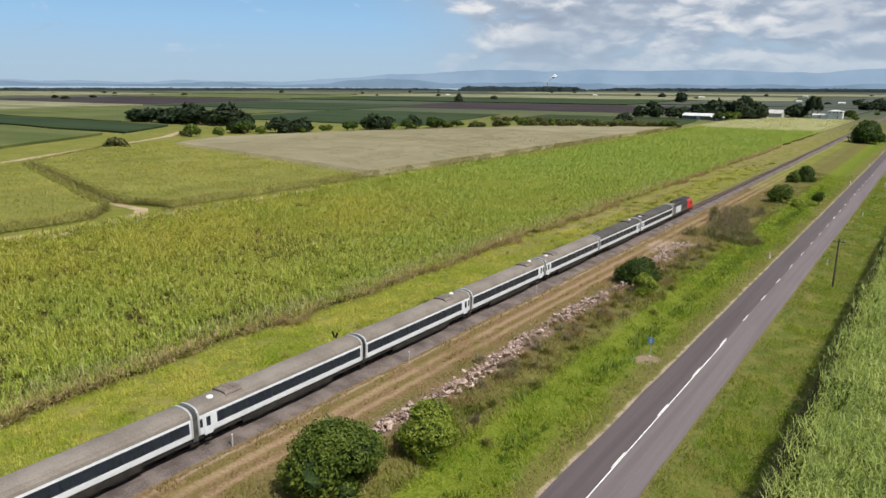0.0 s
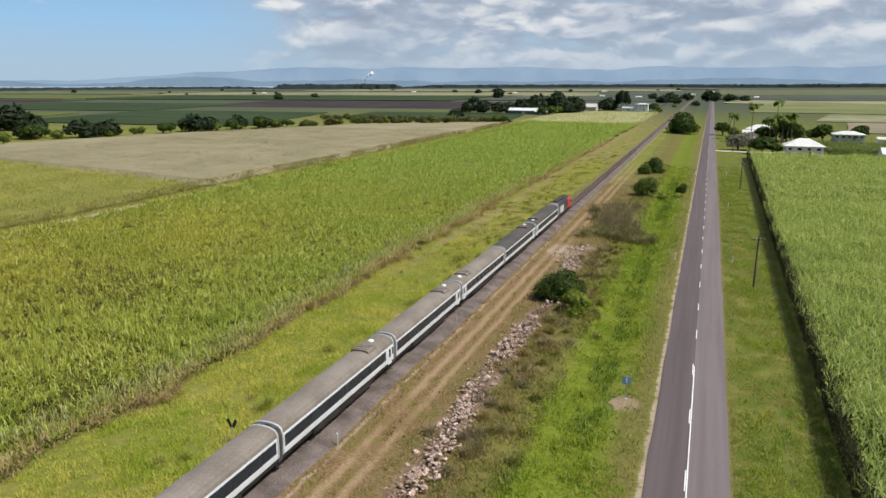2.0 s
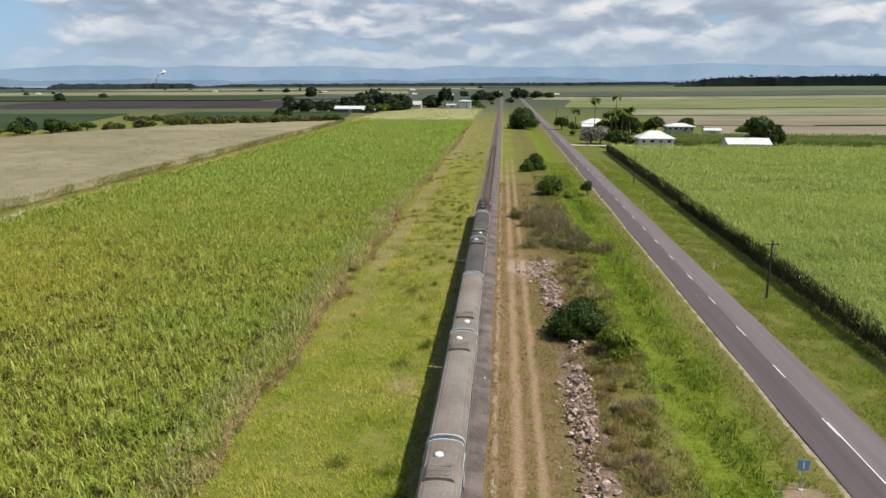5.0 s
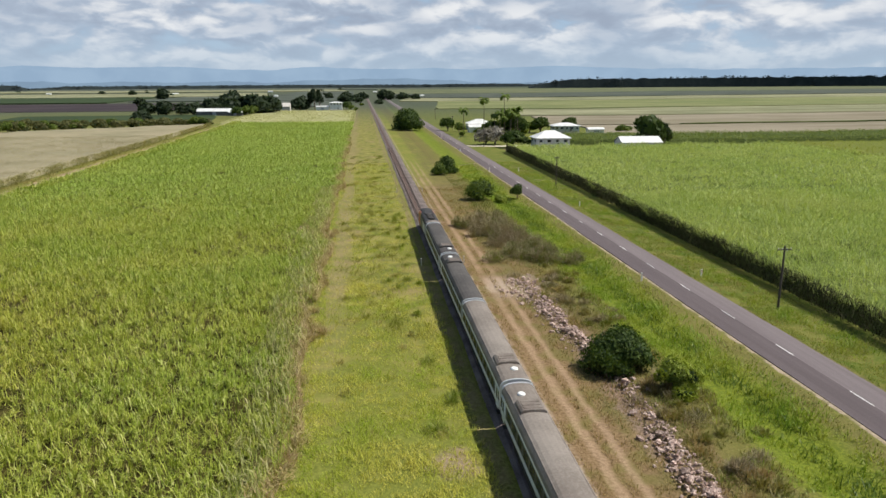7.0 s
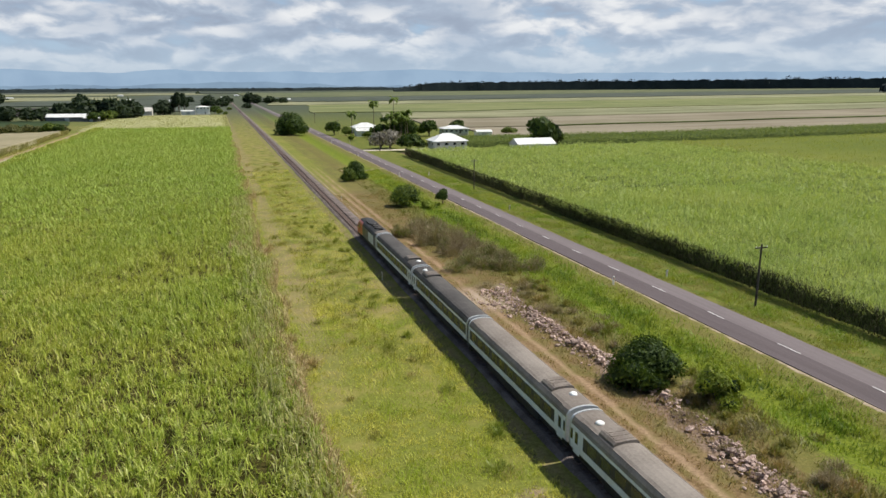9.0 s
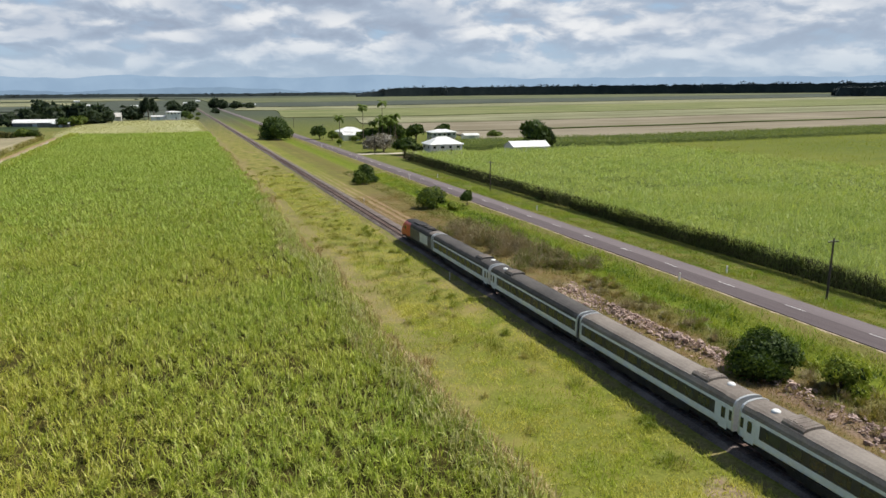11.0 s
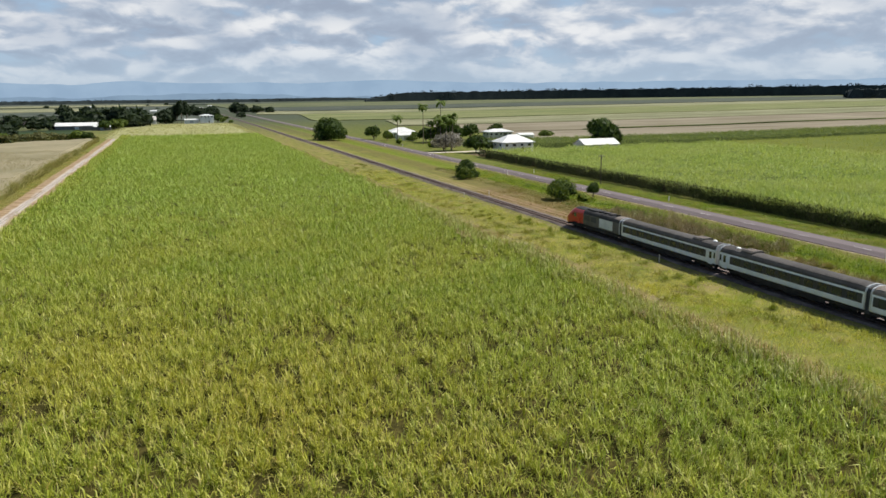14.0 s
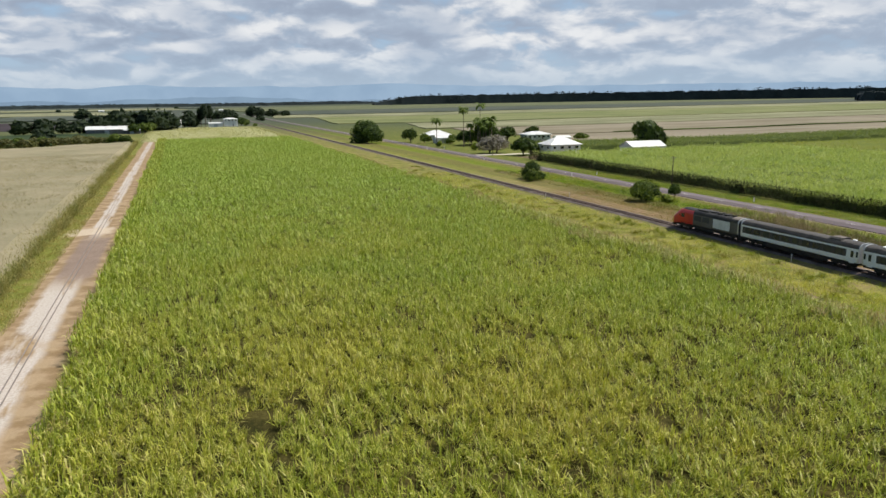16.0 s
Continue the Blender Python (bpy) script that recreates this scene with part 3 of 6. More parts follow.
def blade_mesh(name, p, length, width, azimuth, lean, curl, material, simple=False):
    """Thousands of tapering leaves in one mesh, curved or simple. p: roots, n by 3; the rest: arrays of n."""
    k = len(p)
    h = np.stack([np.cos(azimuth), np.sin(azimuth), np.zeros(k)], 1)
    s = np.stack([-np.sin(azimuth), np.cos(azimuth), np.zeros(k)], 1) * (width / 2)[:, None]
    up = np.array([0, 0, 1.0])
    half = (length / 2)[:, None]
    mid = p + half * (h * np.sin(lean)[:, None] + up * np.cos(lean)[:, None])
    tip = mid + half * (h * np.sin(lean + curl)[:, None] + up * np.cos(lean + curl)[:, None])
    if simple:
        v = np.stack([p - s, p + s, tip], 1).reshape(-1, 3)
        loops, starts = np.arange(3 * k), np.arange(k) * 3
    else:
        v = np.stack([p - s * 0.6, p + s * 0.6, mid + s, mid - s, tip], 1).reshape(-1, 3)
        loops = (np.arange(k)[:, None] * 5 + np.array([0, 1, 2, 3, 3, 2, 4])).ravel()
        starts = (np.arange(k)[:, None] * 7 + np.array([0, 4])).ravel()
    me = bpy.data.meshes.new(name)
    me.vertices.add(len(v)), me.loops.add(len(loops)), me.polygons.add(len(starts))
    me.vertices.foreach_set("co", v.ravel())
    me.loops.foreach_set("vertex_index", loops)
    me.polygons.foreach_set("loop_start", starts)
    me.materials.append(material)
    me.update(calc_edges=True)
    me.validate()
    return me


rng = np.random.default_rng(7)


def soft_noise(x, y, cell, seed):
    """Smooth value noise on a grid of that cell size, 0 to 1."""
    g = np.random.default_rng(seed).random((256, 256))
    u, v = x / cell, y / cell
    i, j = np.floor(u).astype(int), np.floor(v).astype(int)
    a, b = u - i, v - j
    a, b = a * a * (3 - 2 * a), b * b * (3 - 2 * b)
    i0, i1, j0, j1 = i % 256, (i + 1) % 256, j % 256, (j + 1) % 256
    return g[i0, j0] * (1 - a) * (1 - b) + g[i1, j0] * a * (1 - b) + g[i0, j1] * (1 - a) * b + g[i1, j1] * a * b


def swell(x):
    """The plain falls gently away to the west and rises to the east."""
    x = np.asarray(x, float)
    return 0.007 * np.minimum(x + 250.0, 0.0) + 0.010 * np.maximum(x - 150.0, 0.0)


def lie(x, y):
    """Height of the ground: the drain beside the road, the line's low bank and slight unevenness."""
    x, y = np.asarray(x, float), np.asarray(y, float)
    z = -0.55 * np.exp(-((x + 29.5) / 2.6) ** 2) + 0.18 * np.exp(-((x + 51.6) / 4.5) ** 4) + 0.16 * np.exp(-((x + 19.2) / 4.6) ** 4)
    z = z + 0.14 * (soft_noise(x, y, 6.0, 3) - 0.5) * ((x > -150) & (x < 30))
    return z + swell(x)


# ---- ground, road and railway ----
def build_ground():
    xs = np.concatenate([[-4800, -4000, -3000, -2200, -1500, -1100, -800, -400, -250, -200], np.arange(-170, 12, 2.0), [20, 60, 150, 400, 900, 2000, 3500, 4800]])
    ys = np.concatenate([[-4800, -2000, -600, -200, -60], np.arange(0, 400, 4.0), np.arange(400, 900, 25.0), [1000, 1300, 2000, 3300, 4800]])
    X, Y = np.meshgrid(xs, ys, indexing="ij")
    Z = lie(X, Y)
    nx, ny = X.shape
    idx = np.arange(nx * ny).reshape(nx, ny)
    faces = np.stack([idx[:-1, :-1], idx[1:, :-1], idx[1:, 1:], idx[:-1, 1:]], -1).reshape(-1, 4)
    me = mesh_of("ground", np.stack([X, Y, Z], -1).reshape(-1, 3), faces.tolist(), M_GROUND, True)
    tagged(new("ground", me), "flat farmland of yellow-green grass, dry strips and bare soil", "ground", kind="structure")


build_ground()
ROAD_FAR = 1500.0


def build_road():
    road = thing("road", "worn purple-grey bitumen country road with broken white line", "road", kind="structure")
    for name, x0, x1, mat, z0, z1 in (("west_lane", -22.45, -19.2, M_SEAL_W, 0.20, 0.27), ("east_lane", -19.2, -15.95, M_SEAL_E, 0.27, 0.20)):
        ys = np.concatenate([np.arange(-40, 420, 5.0), np.arange(420, ROAD_FAR + 1, 60.0)])
        v, f = [], []
        for i, y in enumerate(ys):
            w0 = 0.16 * (noise.noise((x0, y * 0.17, 1.0))) if x0 < -20 else 0.0
            w1 = 0.16 * (noise.noise((x1, y * 0.17, 5.0))) if x1 > -18 else 0.0
            v += [(x0 + w0, y, -0.3), (x0 + w0, y, z0), (x1 + w1, y, z1), (x1 + w1, y, -0.3)]
            if i:
                a, b = 4 * (i - 1), 4 * i
                f += [(a, a + 1, b + 1, b), (a + 1, a + 2, b + 2, b + 1), (a + 2, a + 3, b + 3, b + 2)]
        part(name, mesh_of(name, v, f, mat), mat, road)
    dash = bm_mesh("line_dash", box(-0.05, 0.05, 0, 3.2, 0, 0.012), M_LINE)
    y = 41.2
    while y < 700:
        ob = part("line_dash", dash, M_LINE, road)
        ob.location = (-19.34 if y < 100 else -19.2, y, 0.275)
        y += 11.95
    part("solid_line", box(-19.25, -19.15, -40, 91.5, 0.275, 0.287), M_LINE, road, "solid white barrier line")


build_road()


def build_railway():
    x = TRACK_X
    bed = thing("railway_track", "single narrow-gauge railway track on grey stone ballast", "railway track", kind="structure")
    prof = [(x - 2.15, -0.2), (x - 1.7, 0.14), (x - 1.25, 0.42), (x + 1.7, 0.42), (x + 2.7, 0.20), (x + 3.7, -0.2)]
    part("ballast_bed", prism(prof, -60, 1600), M_BALLAST, bed)
    part("middle_ballast", prism([(x - 0.56, 0.3), (x - 0.5, 0.455), (x + 0.5, 0.455), (x + 0.56, 0.3)], -60, 1600), M_RUSTY, bed, "rust-stained ballast between the rails")
    for side in (-1, 1):
        c = x + side * 0.57
        rail = [(c - 0.065, 0.47), (c - 0.06, 0.49), (c - 0.012, 0.51), (c - 0.012, 0.57), (c - 0.036, 0.58), (c - 0.036, 0.61),
                (c + 0.036, 0.61), (c + 0.036, 0.58), (c + 0.012, 0.57), (c + 0.012, 0.51), (c + 0.06, 0.49), (c + 0.065, 0.47)]
        part("rail", prism(rail, -60, 1600), M_RAIL, bed)
    return bed


RAILWAY = build_railway()
RAIL_TOP = 0.61


# ---- fields ----
def canopy(name, inside, x0, x1, y0, y1, height, step, material, label, parent_kind="stuff", rough=0.35, seed=5):
    """The closed lower canopy of a standing crop: a bumpy sheet with sides down to the ground, where inside(x, y) holds."""
    xs, ys = np.arange(x0, x1 + step, step), np.arange(y0, y1 + step, step)
    X, Y = np.meshgrid(xs, ys, indexing="ij")
    ok = inside(X, Y)
    Z = height * (0.8 + rough * (soft_noise(X, Y, 1.7 * step, seed) - 0.5) + rough * (soft_noise(X, Y, 7 * step, seed + 1) - 0.5))
    edge = np.zeros_like(ok)
    edge[1:] |= ~ok[:-1]
    edge[:-1] |= ~ok[1:]
    edge[:, 1:] |= ~ok[:, :-1]
    edge[:, :-1] |= ~ok[:, 1:]
    edge[0], edge[-1], edge[:, 0], edge[:, -1] = True, True, True, True
    Z = np.where(edge, -0.2, Z)
    idx = np.arange(X.size).reshape(X.shape)
    quads = np.stack([idx[:-1, :-1], idx[1:, :-1], idx[1:, 1:], idx[:-1, 1:]], -1)
    keep = ok[:-1, :-1] & ok[1:, :-1] & ok[1:, 1:] & ok[:-1, 1:]
    me = mesh_of(name, np.stack([X, Y, Z + swell(X)], -1).reshape(-1, 3), quads[keep].tolist(), material)
    return tagged(new(name, me), label, "crop", kind=parent_kind)


def rows_of(x0, x1, y0, y1, row, gap):
    """Planted stools: rows along y, with uneven spacing."""
    X, Y = np.meshgrid(np.arange(x0, x1, row), np.arange(y0, y1, gap), indexing="ij")
    X, Y = X.ravel(), Y.ravel()
    return X + rng.normal(0, row * 0.24, X.size), Y + rng.uniform(-gap / 2, gap / 2, Y.size)


def cane_leaves(name, inside, area, row, gap, per, root, length, width, material, label, thin=0.25, seed=21, droop=1.0):
    x, y = rows_of(*area, row, gap)
    ok = inside(x, y) & (soft_noise(x, y, 2.2, seed) * 0.6 + soft_noise(x, y, 9.0, seed + 1) * 0.4 > thin)
    x, y = np.repeat(x[ok], per), np.repeat(y[ok], per)
    k = x.size
    tall = 0.75 + 0.5 * soft_noise(x, y, 4.0, seed + 2) + rng.normal(0, 0.12, k)
    p = np.stack([x + rng.normal(0, 0.20 * row, k), y + rng.normal(0, 0.22, k), root * tall + rng.uniform(-0.25, 0.1, k) * root], 1)
    me = blade_mesh(name, p, length * rng.uniform(0.6, 1.25, k) * tall ** 0.5, width * rng.uniform(0.6, 1.4, k), rng.uniform(0, 6.283, k),
                    np.abs(rng.normal(0.22, 0.22, k)), droop * rng.uniform(0.2, 1.7, k), material)
    return tagged(new(name, me), label, "crop", kind="stuff")


def fill_leaves(name, inside, area, per_m2, root, length, width, material, label, seed=91, thin=0.2):
    """Straight upper leaves between the arching ones, that close the canopy."""
    x0, x1, y0, y1 = area
    k = int((x1 - x0) * (y1 - y0) * per_m2)
    x, y = rng.uniform(x0, x1, k), rng.uniform(y0, y1, k)
    ok = inside(x, y) & (soft_noise(x, y, 2.2, seed) * 0.6 + soft_noise(x, y, 9.0, seed + 1) * 0.4 > thin)
    x, y = x[ok], y[ok]
    k = x.size
    tall = 0.75 + 0.5 * soft_noise(x, y, 4.0, seed + 2) + rng.normal(0, 0.1, k)
    p = np.stack([x, y, root * tall * rng.uniform(0.7, 1.1, k) + swell(x)], 1)
    me = blade_mesh(name, p, length * rng.uniform(0.6, 1.3, k), width * rng.uniform(0.6, 1.4, k), rng.uniform(0, 6.283, k), np.abs(rng.normal(0.35, 0.3, k)), rng.uniform(0.3, 1.5, k), material, True)
    return tagged(new(name, me), label, "crop", kind="stuff")


def cane_tufts(name, inside, area, row, gap, per, root, length, width, material, label, thin, seed):
    """Stools of upright leaves standing in rows, each with its own height, with dark gaps where stools are missing."""
    x, y = rows_of(*area, row, gap)
    ok = inside(x, y) & (soft_noise(x, y, 1.6, seed) * 0.45 + soft_noise(x, y, 4.5, seed + 4) * 0.25 + soft_noise(x, y, 14.0, seed + 1) * 0.30 > thin)
    x, y = x[ok], y[ok]
    high = 0.72 + 0.45 * soft_noise(x, y, 5.0, seed + 2) + rng.normal(0, 0.17, x.size)
    x, y, high = np.repeat(x, per), np.repeat(y, per), np.repeat(high, per)
    k = x.size
    p = np.stack([x + rng.normal(0, 0.17, k), y + rng.normal(0, 0.17, k), root * high * rng.uniform(0.55, 1.1, k)], 1)
    me = blade_mesh(name, p, length * high * rng.uniform(0.6, 1.25, k), width * rng.uniform(0.6, 1.4, k), rng.uniform(0, 6.283, k), np.abs(rng.normal(0.42, 0.30, k)), rng.uniform(0.1, 1.4, k), material, True)
    return tagged(new(name, me), label, "crop", kind="stuff")


def edge_east(y):
    return -70.8 + 2.2 * (soft_noise(y, y * 0, 11.0, 31) - 0.5) + 1.0 * (soft_noise(y, y * 0, 3.0, 32) - 0.5) + 0.004 * np.maximum(y - 150, 0)


def in_main(x, y):
    return (x > -149.6 + 1.2 * (soft_noise(y, y * 0, 9.0, 33) - 0.5)) & (x < edge_east(y)) & (y > 4) & (y < 552)


def in_east(x, y):
    return (x > -6.9 + 0.9 * (soft_noise(y, y * 0, 5.0, 41) - 0.5) + 0.012 * (y - 80)) & (x < 119) & (y > 10) & (y < 334)


def missing_stools(x, y):
    """Short stretches of row where the cane failed, thickest in the poorer south-western part."""
    poor = np.clip((168 - y) / 50, 0, 1) * np.clip((-84 - x) / 22, 0, 1)
    return soft_noise(x / 0.9, y / 2.2, 1.0, 301) < 0.07 + 0.34 * poor * (soft_noise(x, y, 13.0, 302) - 0.25)


def near_cane(x, y):
    """The main block's nearer part, which passes gradually into the farther one."""
    return in_main(x, y) & ~missing_stools(x, y) & (rng.random(np.shape(x)) < np.clip((245 - y) / 60, 0, 1))


def far_cane(x, y):
    return in_main(x, y) & (rng.random(np.shape(x)) > np.clip((245 - y) / 60, 0, 1))


canopy("sugar_cane_canopy", in_main, -151, -66, 3, 553, 0.75, 1.0, M_UNDER, "lower canopy sheet of sugar cane, coloured dark for shade in the gaps")
cane_leaves("sugar_cane_near", near_cane, (-150, -69, 8, 245), 1.5, 0.62, 3, 0.95, 1.35, 0.075, M_CANE, "standing green sugar cane with arching leaves", thin=0.34, droop=1.1)
cane_tufts("sugar_cane_tops", lambda x, y: near_cane(x, y) & (rng.random(x.size) > 0.26 * np.clip((x + 125) / 30, 0, 1) * np.clip((150 - y) / 40, 0, 1)), (-150, -69, 8, 245), 1.15, 0.50, 32, 1.15, 0.80, 0.072, M_CANE, "upright top leaves of sugar cane in rows", 0.36, 21)
fill_leaves("sugar_cane_fill", near_cane, (-150, -69, 8, 245), 7, 0.8, 1.0, 0.09, M_CANE, "low leaves between the rows of sugar cane", 21, 0.25)
cane_leaves("sugar_cane_far", far_cane, (-150, -67, 185, 552), 1.6, 1.4, 5, 1.0, 1.3, 0.13, M_CANE_FAR, "standing green sugar cane towards the far end")
fill_leaves("sugar_cane_far_tops", far_cane, (-150, -67, 185, 552), 7, 1.2, 1.05, 0.15, M_CANE_FAR, "upright top leaves of distant sugar cane", 25, 0.15)
canopy("eastern_cane_canopy", in_east, -8.5, 120, 9, 341, 2.75, 1.5, M_UNDER_EAST, "lower canopy sheet of tall eastern cane, darkened for shade in the gaps", seed=9, rough=0.18)
cane_leaves("eastern_cane_near", in_east, (-8, 46, 16, 205), 1.5, 0.9, 4, 2.6, 1.35, 0.08, M_CANE_R, "tall light green sugar cane beside the road", thin=0.1, seed=51)
fill_leaves("eastern_cane_tops", in_east, (-8, 60, 12, 205), 17, 2.75, 1.15, 0.09, M_CANE_R, "upright top leaves of tall eastern cane", 51, 0.08)
fill_leaves("eastern_cane_far_tops", in_east, (-7, 119, 150, 340), 5, 2.95, 1.2, 0.2, M_CANE_R, "upright top leaves of distant eastern cane", 55, 0.05)


def edge_trash(name, edge, y0, y1, k, height, mat, label, depth=1.3, into=-1, gaps=0.3):
    """Dry leaves and stalks hanging along the open side of a cane block."""
    y = rng.uniform(y0, y1, k)
    x = edge(y) + into * np.abs(rng.normal(0, depth * 0.5, k))
    keep = soft_noise(y, y * 0, 4.0, 77) + rng.uniform(-0.3, 0.3, k) > gaps
    x, y = x[keep], y[keep]
    k = x.size
    p = np.stack([x, y, rng.uniform(0.0, height, k) ** 1.0], 1)
    me = blade_mesh(name, p, rng.uniform(0.5, 1.2, k), rng.uniform(0.05, 0.11, k), rng.uniform(0, 6.283, k), np.abs(rng.normal(0.3, 0.3, k)), rng.uniform(0.2, 2.0, k), mat, True)
    tagged(new(name, me), label, "crop", kind="stuff")


edge_trash("dry_cane_edge", lambda y: edge_east(y) + 0.9, 8, 420, 84000, 1.4, M_TRASH, "brown dry leaves along the edge of the cane", depth=1.9, gaps=0.32)
cane_leaves("outer_row_cane", lambda x, y: in_main(x, y) & (x > edge_east(y) - 3.5), (-76, -69, 30, 230), 1.2, 0.6, 6, 1.05, 1.45, 0.075, M_CANE_EDGE, "pale arching leaves of the outermost cane rows", thin=0.3, seed=44)
cane_leaves("western_row_cane", lambda x, y: in_main(x, y) & (x < -145.5), (-150.2, -145, 20, 552), 0.9, 0.55, 8, 1.6, 1.1, 0.10, M_CANE, "tall arching leaves of the cane rows beside the headland", thin=0.12, seed=46)
fill_leaves("drying_edge_leaves", lambda x, y: in_main(x, y) & (x > edge_east(y) - 4.5 * soft_noise(y, y * 0, 13.0, 36)), (-78, -69, 8, 330), 14, 1.0, 0.9, 0.09, M_TRASH, "drying straw-brown leaves in the outer rows of the cane", 37, 0.34)
edge_trash("green_cane_edge", lambda y: edge_east(y) + 0.5, 8, 420, 42000, 1.3, M_CANE, "green leaves along the edge of the cane", depth=1.6)
edge_trash("eastern_cane_edge", lambda y: -7.0 + 0.012 * (y - 80), 12, 338, 60000, 3.2, M_SKIRT, "lower leaves along the roadside edge of tall cane, darkened to near black for shade", depth=0.7, into=1, gaps=-1.0)
edge_trash("western_cane_edge", lambda y: y * 0 - 149.4, 60, 420, 9000, 1.3, M_TRASH, "brown dry leaves beside the tramway headland", into=1)


def in_poly(corners):
    turn = sum(ax * by - bx * ay for (ax, ay), (bx, by) in zip(corners, corners[1:] + corners[:1]))
    if turn < 0:
        corners = corners[::-1]

    def test(x, y):
        ok = np.ones(np.shape(x), bool)
        for (ax, ay), (bx, by) in zip(corners, corners[1:] + corners[:1]):
            ok &= (bx - ax) * (y - ay) - (by - ay) * (x - ax) > 0
        return ok
    return test


FLOWERING = in_poly([(-161.3, 184), (-161.3, 533), (-247, 474), (-322, 338), (-345, 262), (-327, 217)])
SIDE_GREEN = in_poly([(-162, 106), (-162, 183), (-327, 216), (-336, 190), (-290, 131), (-180, 101.5)])
CORNER = in_poly([(-164, 20), (-164, 86), (-172, 96), (-284, 127), (-300, 118), (-300, 20)])
canopy("flowering_cane_canopy", FLOWERING, -348, -160, 182, 536, 2.2, 2.5, M_UNDER_PALE, "beige flowering sugar cane block", seed=13, rough=0.2)
fill_leaves("flowering_cane_plumes", FLOWERING, (-300, -160.5, 184, 420), 5.0, 1.75, 0.6, 0.08, M_FLOWER, "beige flower plumes above the cane", 61, 0.02)
edge_trash("western_hedge", lambda y: -160.6 + 1.2 * (soft_noise(y, y * 0, 8.0, 35) - 0.5), 104, 528, 46000, 2.3, M_HEDGE, "uneven olive-brown growth along the edge of the western cane", depth=1.3, gaps=0.12)
edge_trash("western_hedge_leaves", lambda y: -161.0 + 1.2 * (soft_noise(y, y * 0, 8.0, 35) - 0.5), 104, 520, 14000, 2.4, M_WEED, "olive leaves in the growth beside the western cane", depth=1.6, gaps=0.42)
canopy("western_cane_canopy", SIDE_GREEN, -338, -160, 104, 218, 2.0, 2.0, M_UNDER_WEST, "lower canopy of olive-green cane", seed=15, rough=0.25)
fill_leaves("western_cane_tops", SIDE_GREEN, (-336, -161, 104, 217), 4.5, 1.7, 1.0, 0.12, M_CANE_W, "olive-green sugar cane west of the tramway", 67, 0.03)
canopy("corner_cane_canopy", CORNER, -302, -162, 19, 129, 2.0, 2.0, M_UNDER_WEST, "lower canopy of olive-green cane", seed=17, rough=0.25)
fill_leaves("corner_cane_tops", CORNER, (-300, -163, 30, 128), 4.5, 1.7, 1.0, 0.12, M_CANE_W, "olive-green sugar cane beside the farm track", 69, 0.03)


def edge_growth(name, points, k, height, mat, label, spread=0.9):
    """Leaves and stalks along the open sides of a block, between the given corners."""
    a, b = np.array(points[:-1], float), np.array(points[1:], float)
    share = np.linalg.norm(b - a, axis=1)
    i = rng.choice(len(a), k, p=share / share.sum())
    q = a[i] + (b[i] - a[i]) * rng.random(k)[:, None] + rng.normal(0, spread * 0.5, (k, 2))
    p = np.stack([q[:, 0], q[:, 1], rng.uniform(0.0, height, k) + swell(q[:, 0])], 1)
    me = blade_mesh(name, p, rng.uniform(0.5, 1.2, k), rng.uniform(0.08, 0.16, k), rng.uniform(0, 6.283, k), np.abs(rng.normal(0.3, 0.3, k)), rng.uniform(0.2, 1.8, k), mat, True)
    tagged(new(name, me), label, "crop", kind="stuff")


edge_growth("corner_cane_edge", [(-163, 30), (-163, 86), (-172, 95.5), (-284, 126.5)], 16000, 2.0, M_HEDGE, "olive-brown lower leaves along a cane block's open side")
edge_growth("side_cane_edge", [(-162, 108), (-180, 102), (-290, 131.5), (-336, 190)], 18000, 1.9, M_HEDGE, "olive-brown leaves along the farm track's edge")
END_BLOCK = in_poly([(-161, 551), (-68, 551), (-68, 765), (-161, 770)])
canopy("end_cane_canopy", END_BLOCK, -163, -66, 550, 771, 1.5, 2.5, M_UNDER_CREAM, "pale flowering cane at the field's end", seed=19, rough=0.25)
fill_leaves("end_cane_plumes", END_BLOCK, (-161, -68, 551, 768), 1.8, 1.2, 0.8, 0.25, M_PALE_CANE, "pale plumes at the field's far end", 63, 0.05)
HEDGE = in_poly([(30, 366), (430, 366), (430, 410), (30, 410)])
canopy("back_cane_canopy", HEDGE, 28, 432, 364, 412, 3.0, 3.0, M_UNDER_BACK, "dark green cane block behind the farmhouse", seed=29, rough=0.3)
fill_leaves("back_cane_tops", HEDGE, (30, 430, 366, 410), 2.2, 2.3, 1.5, 0.26, M_CANE_BACK, "green cane tops behind the farmhouse", 68, 0.05)


YOUNG = in_poly([(122, 150), (330, 150), (334, 349), (122, 349)])
fill_leaves("young_cane_tops", YOUNG, (122, 334, 150, 349), 1.6, 2.1, 1.0, 0.22, M_YOUNG, "yellow-green leaves of a younger cane block", 65, 0.05)


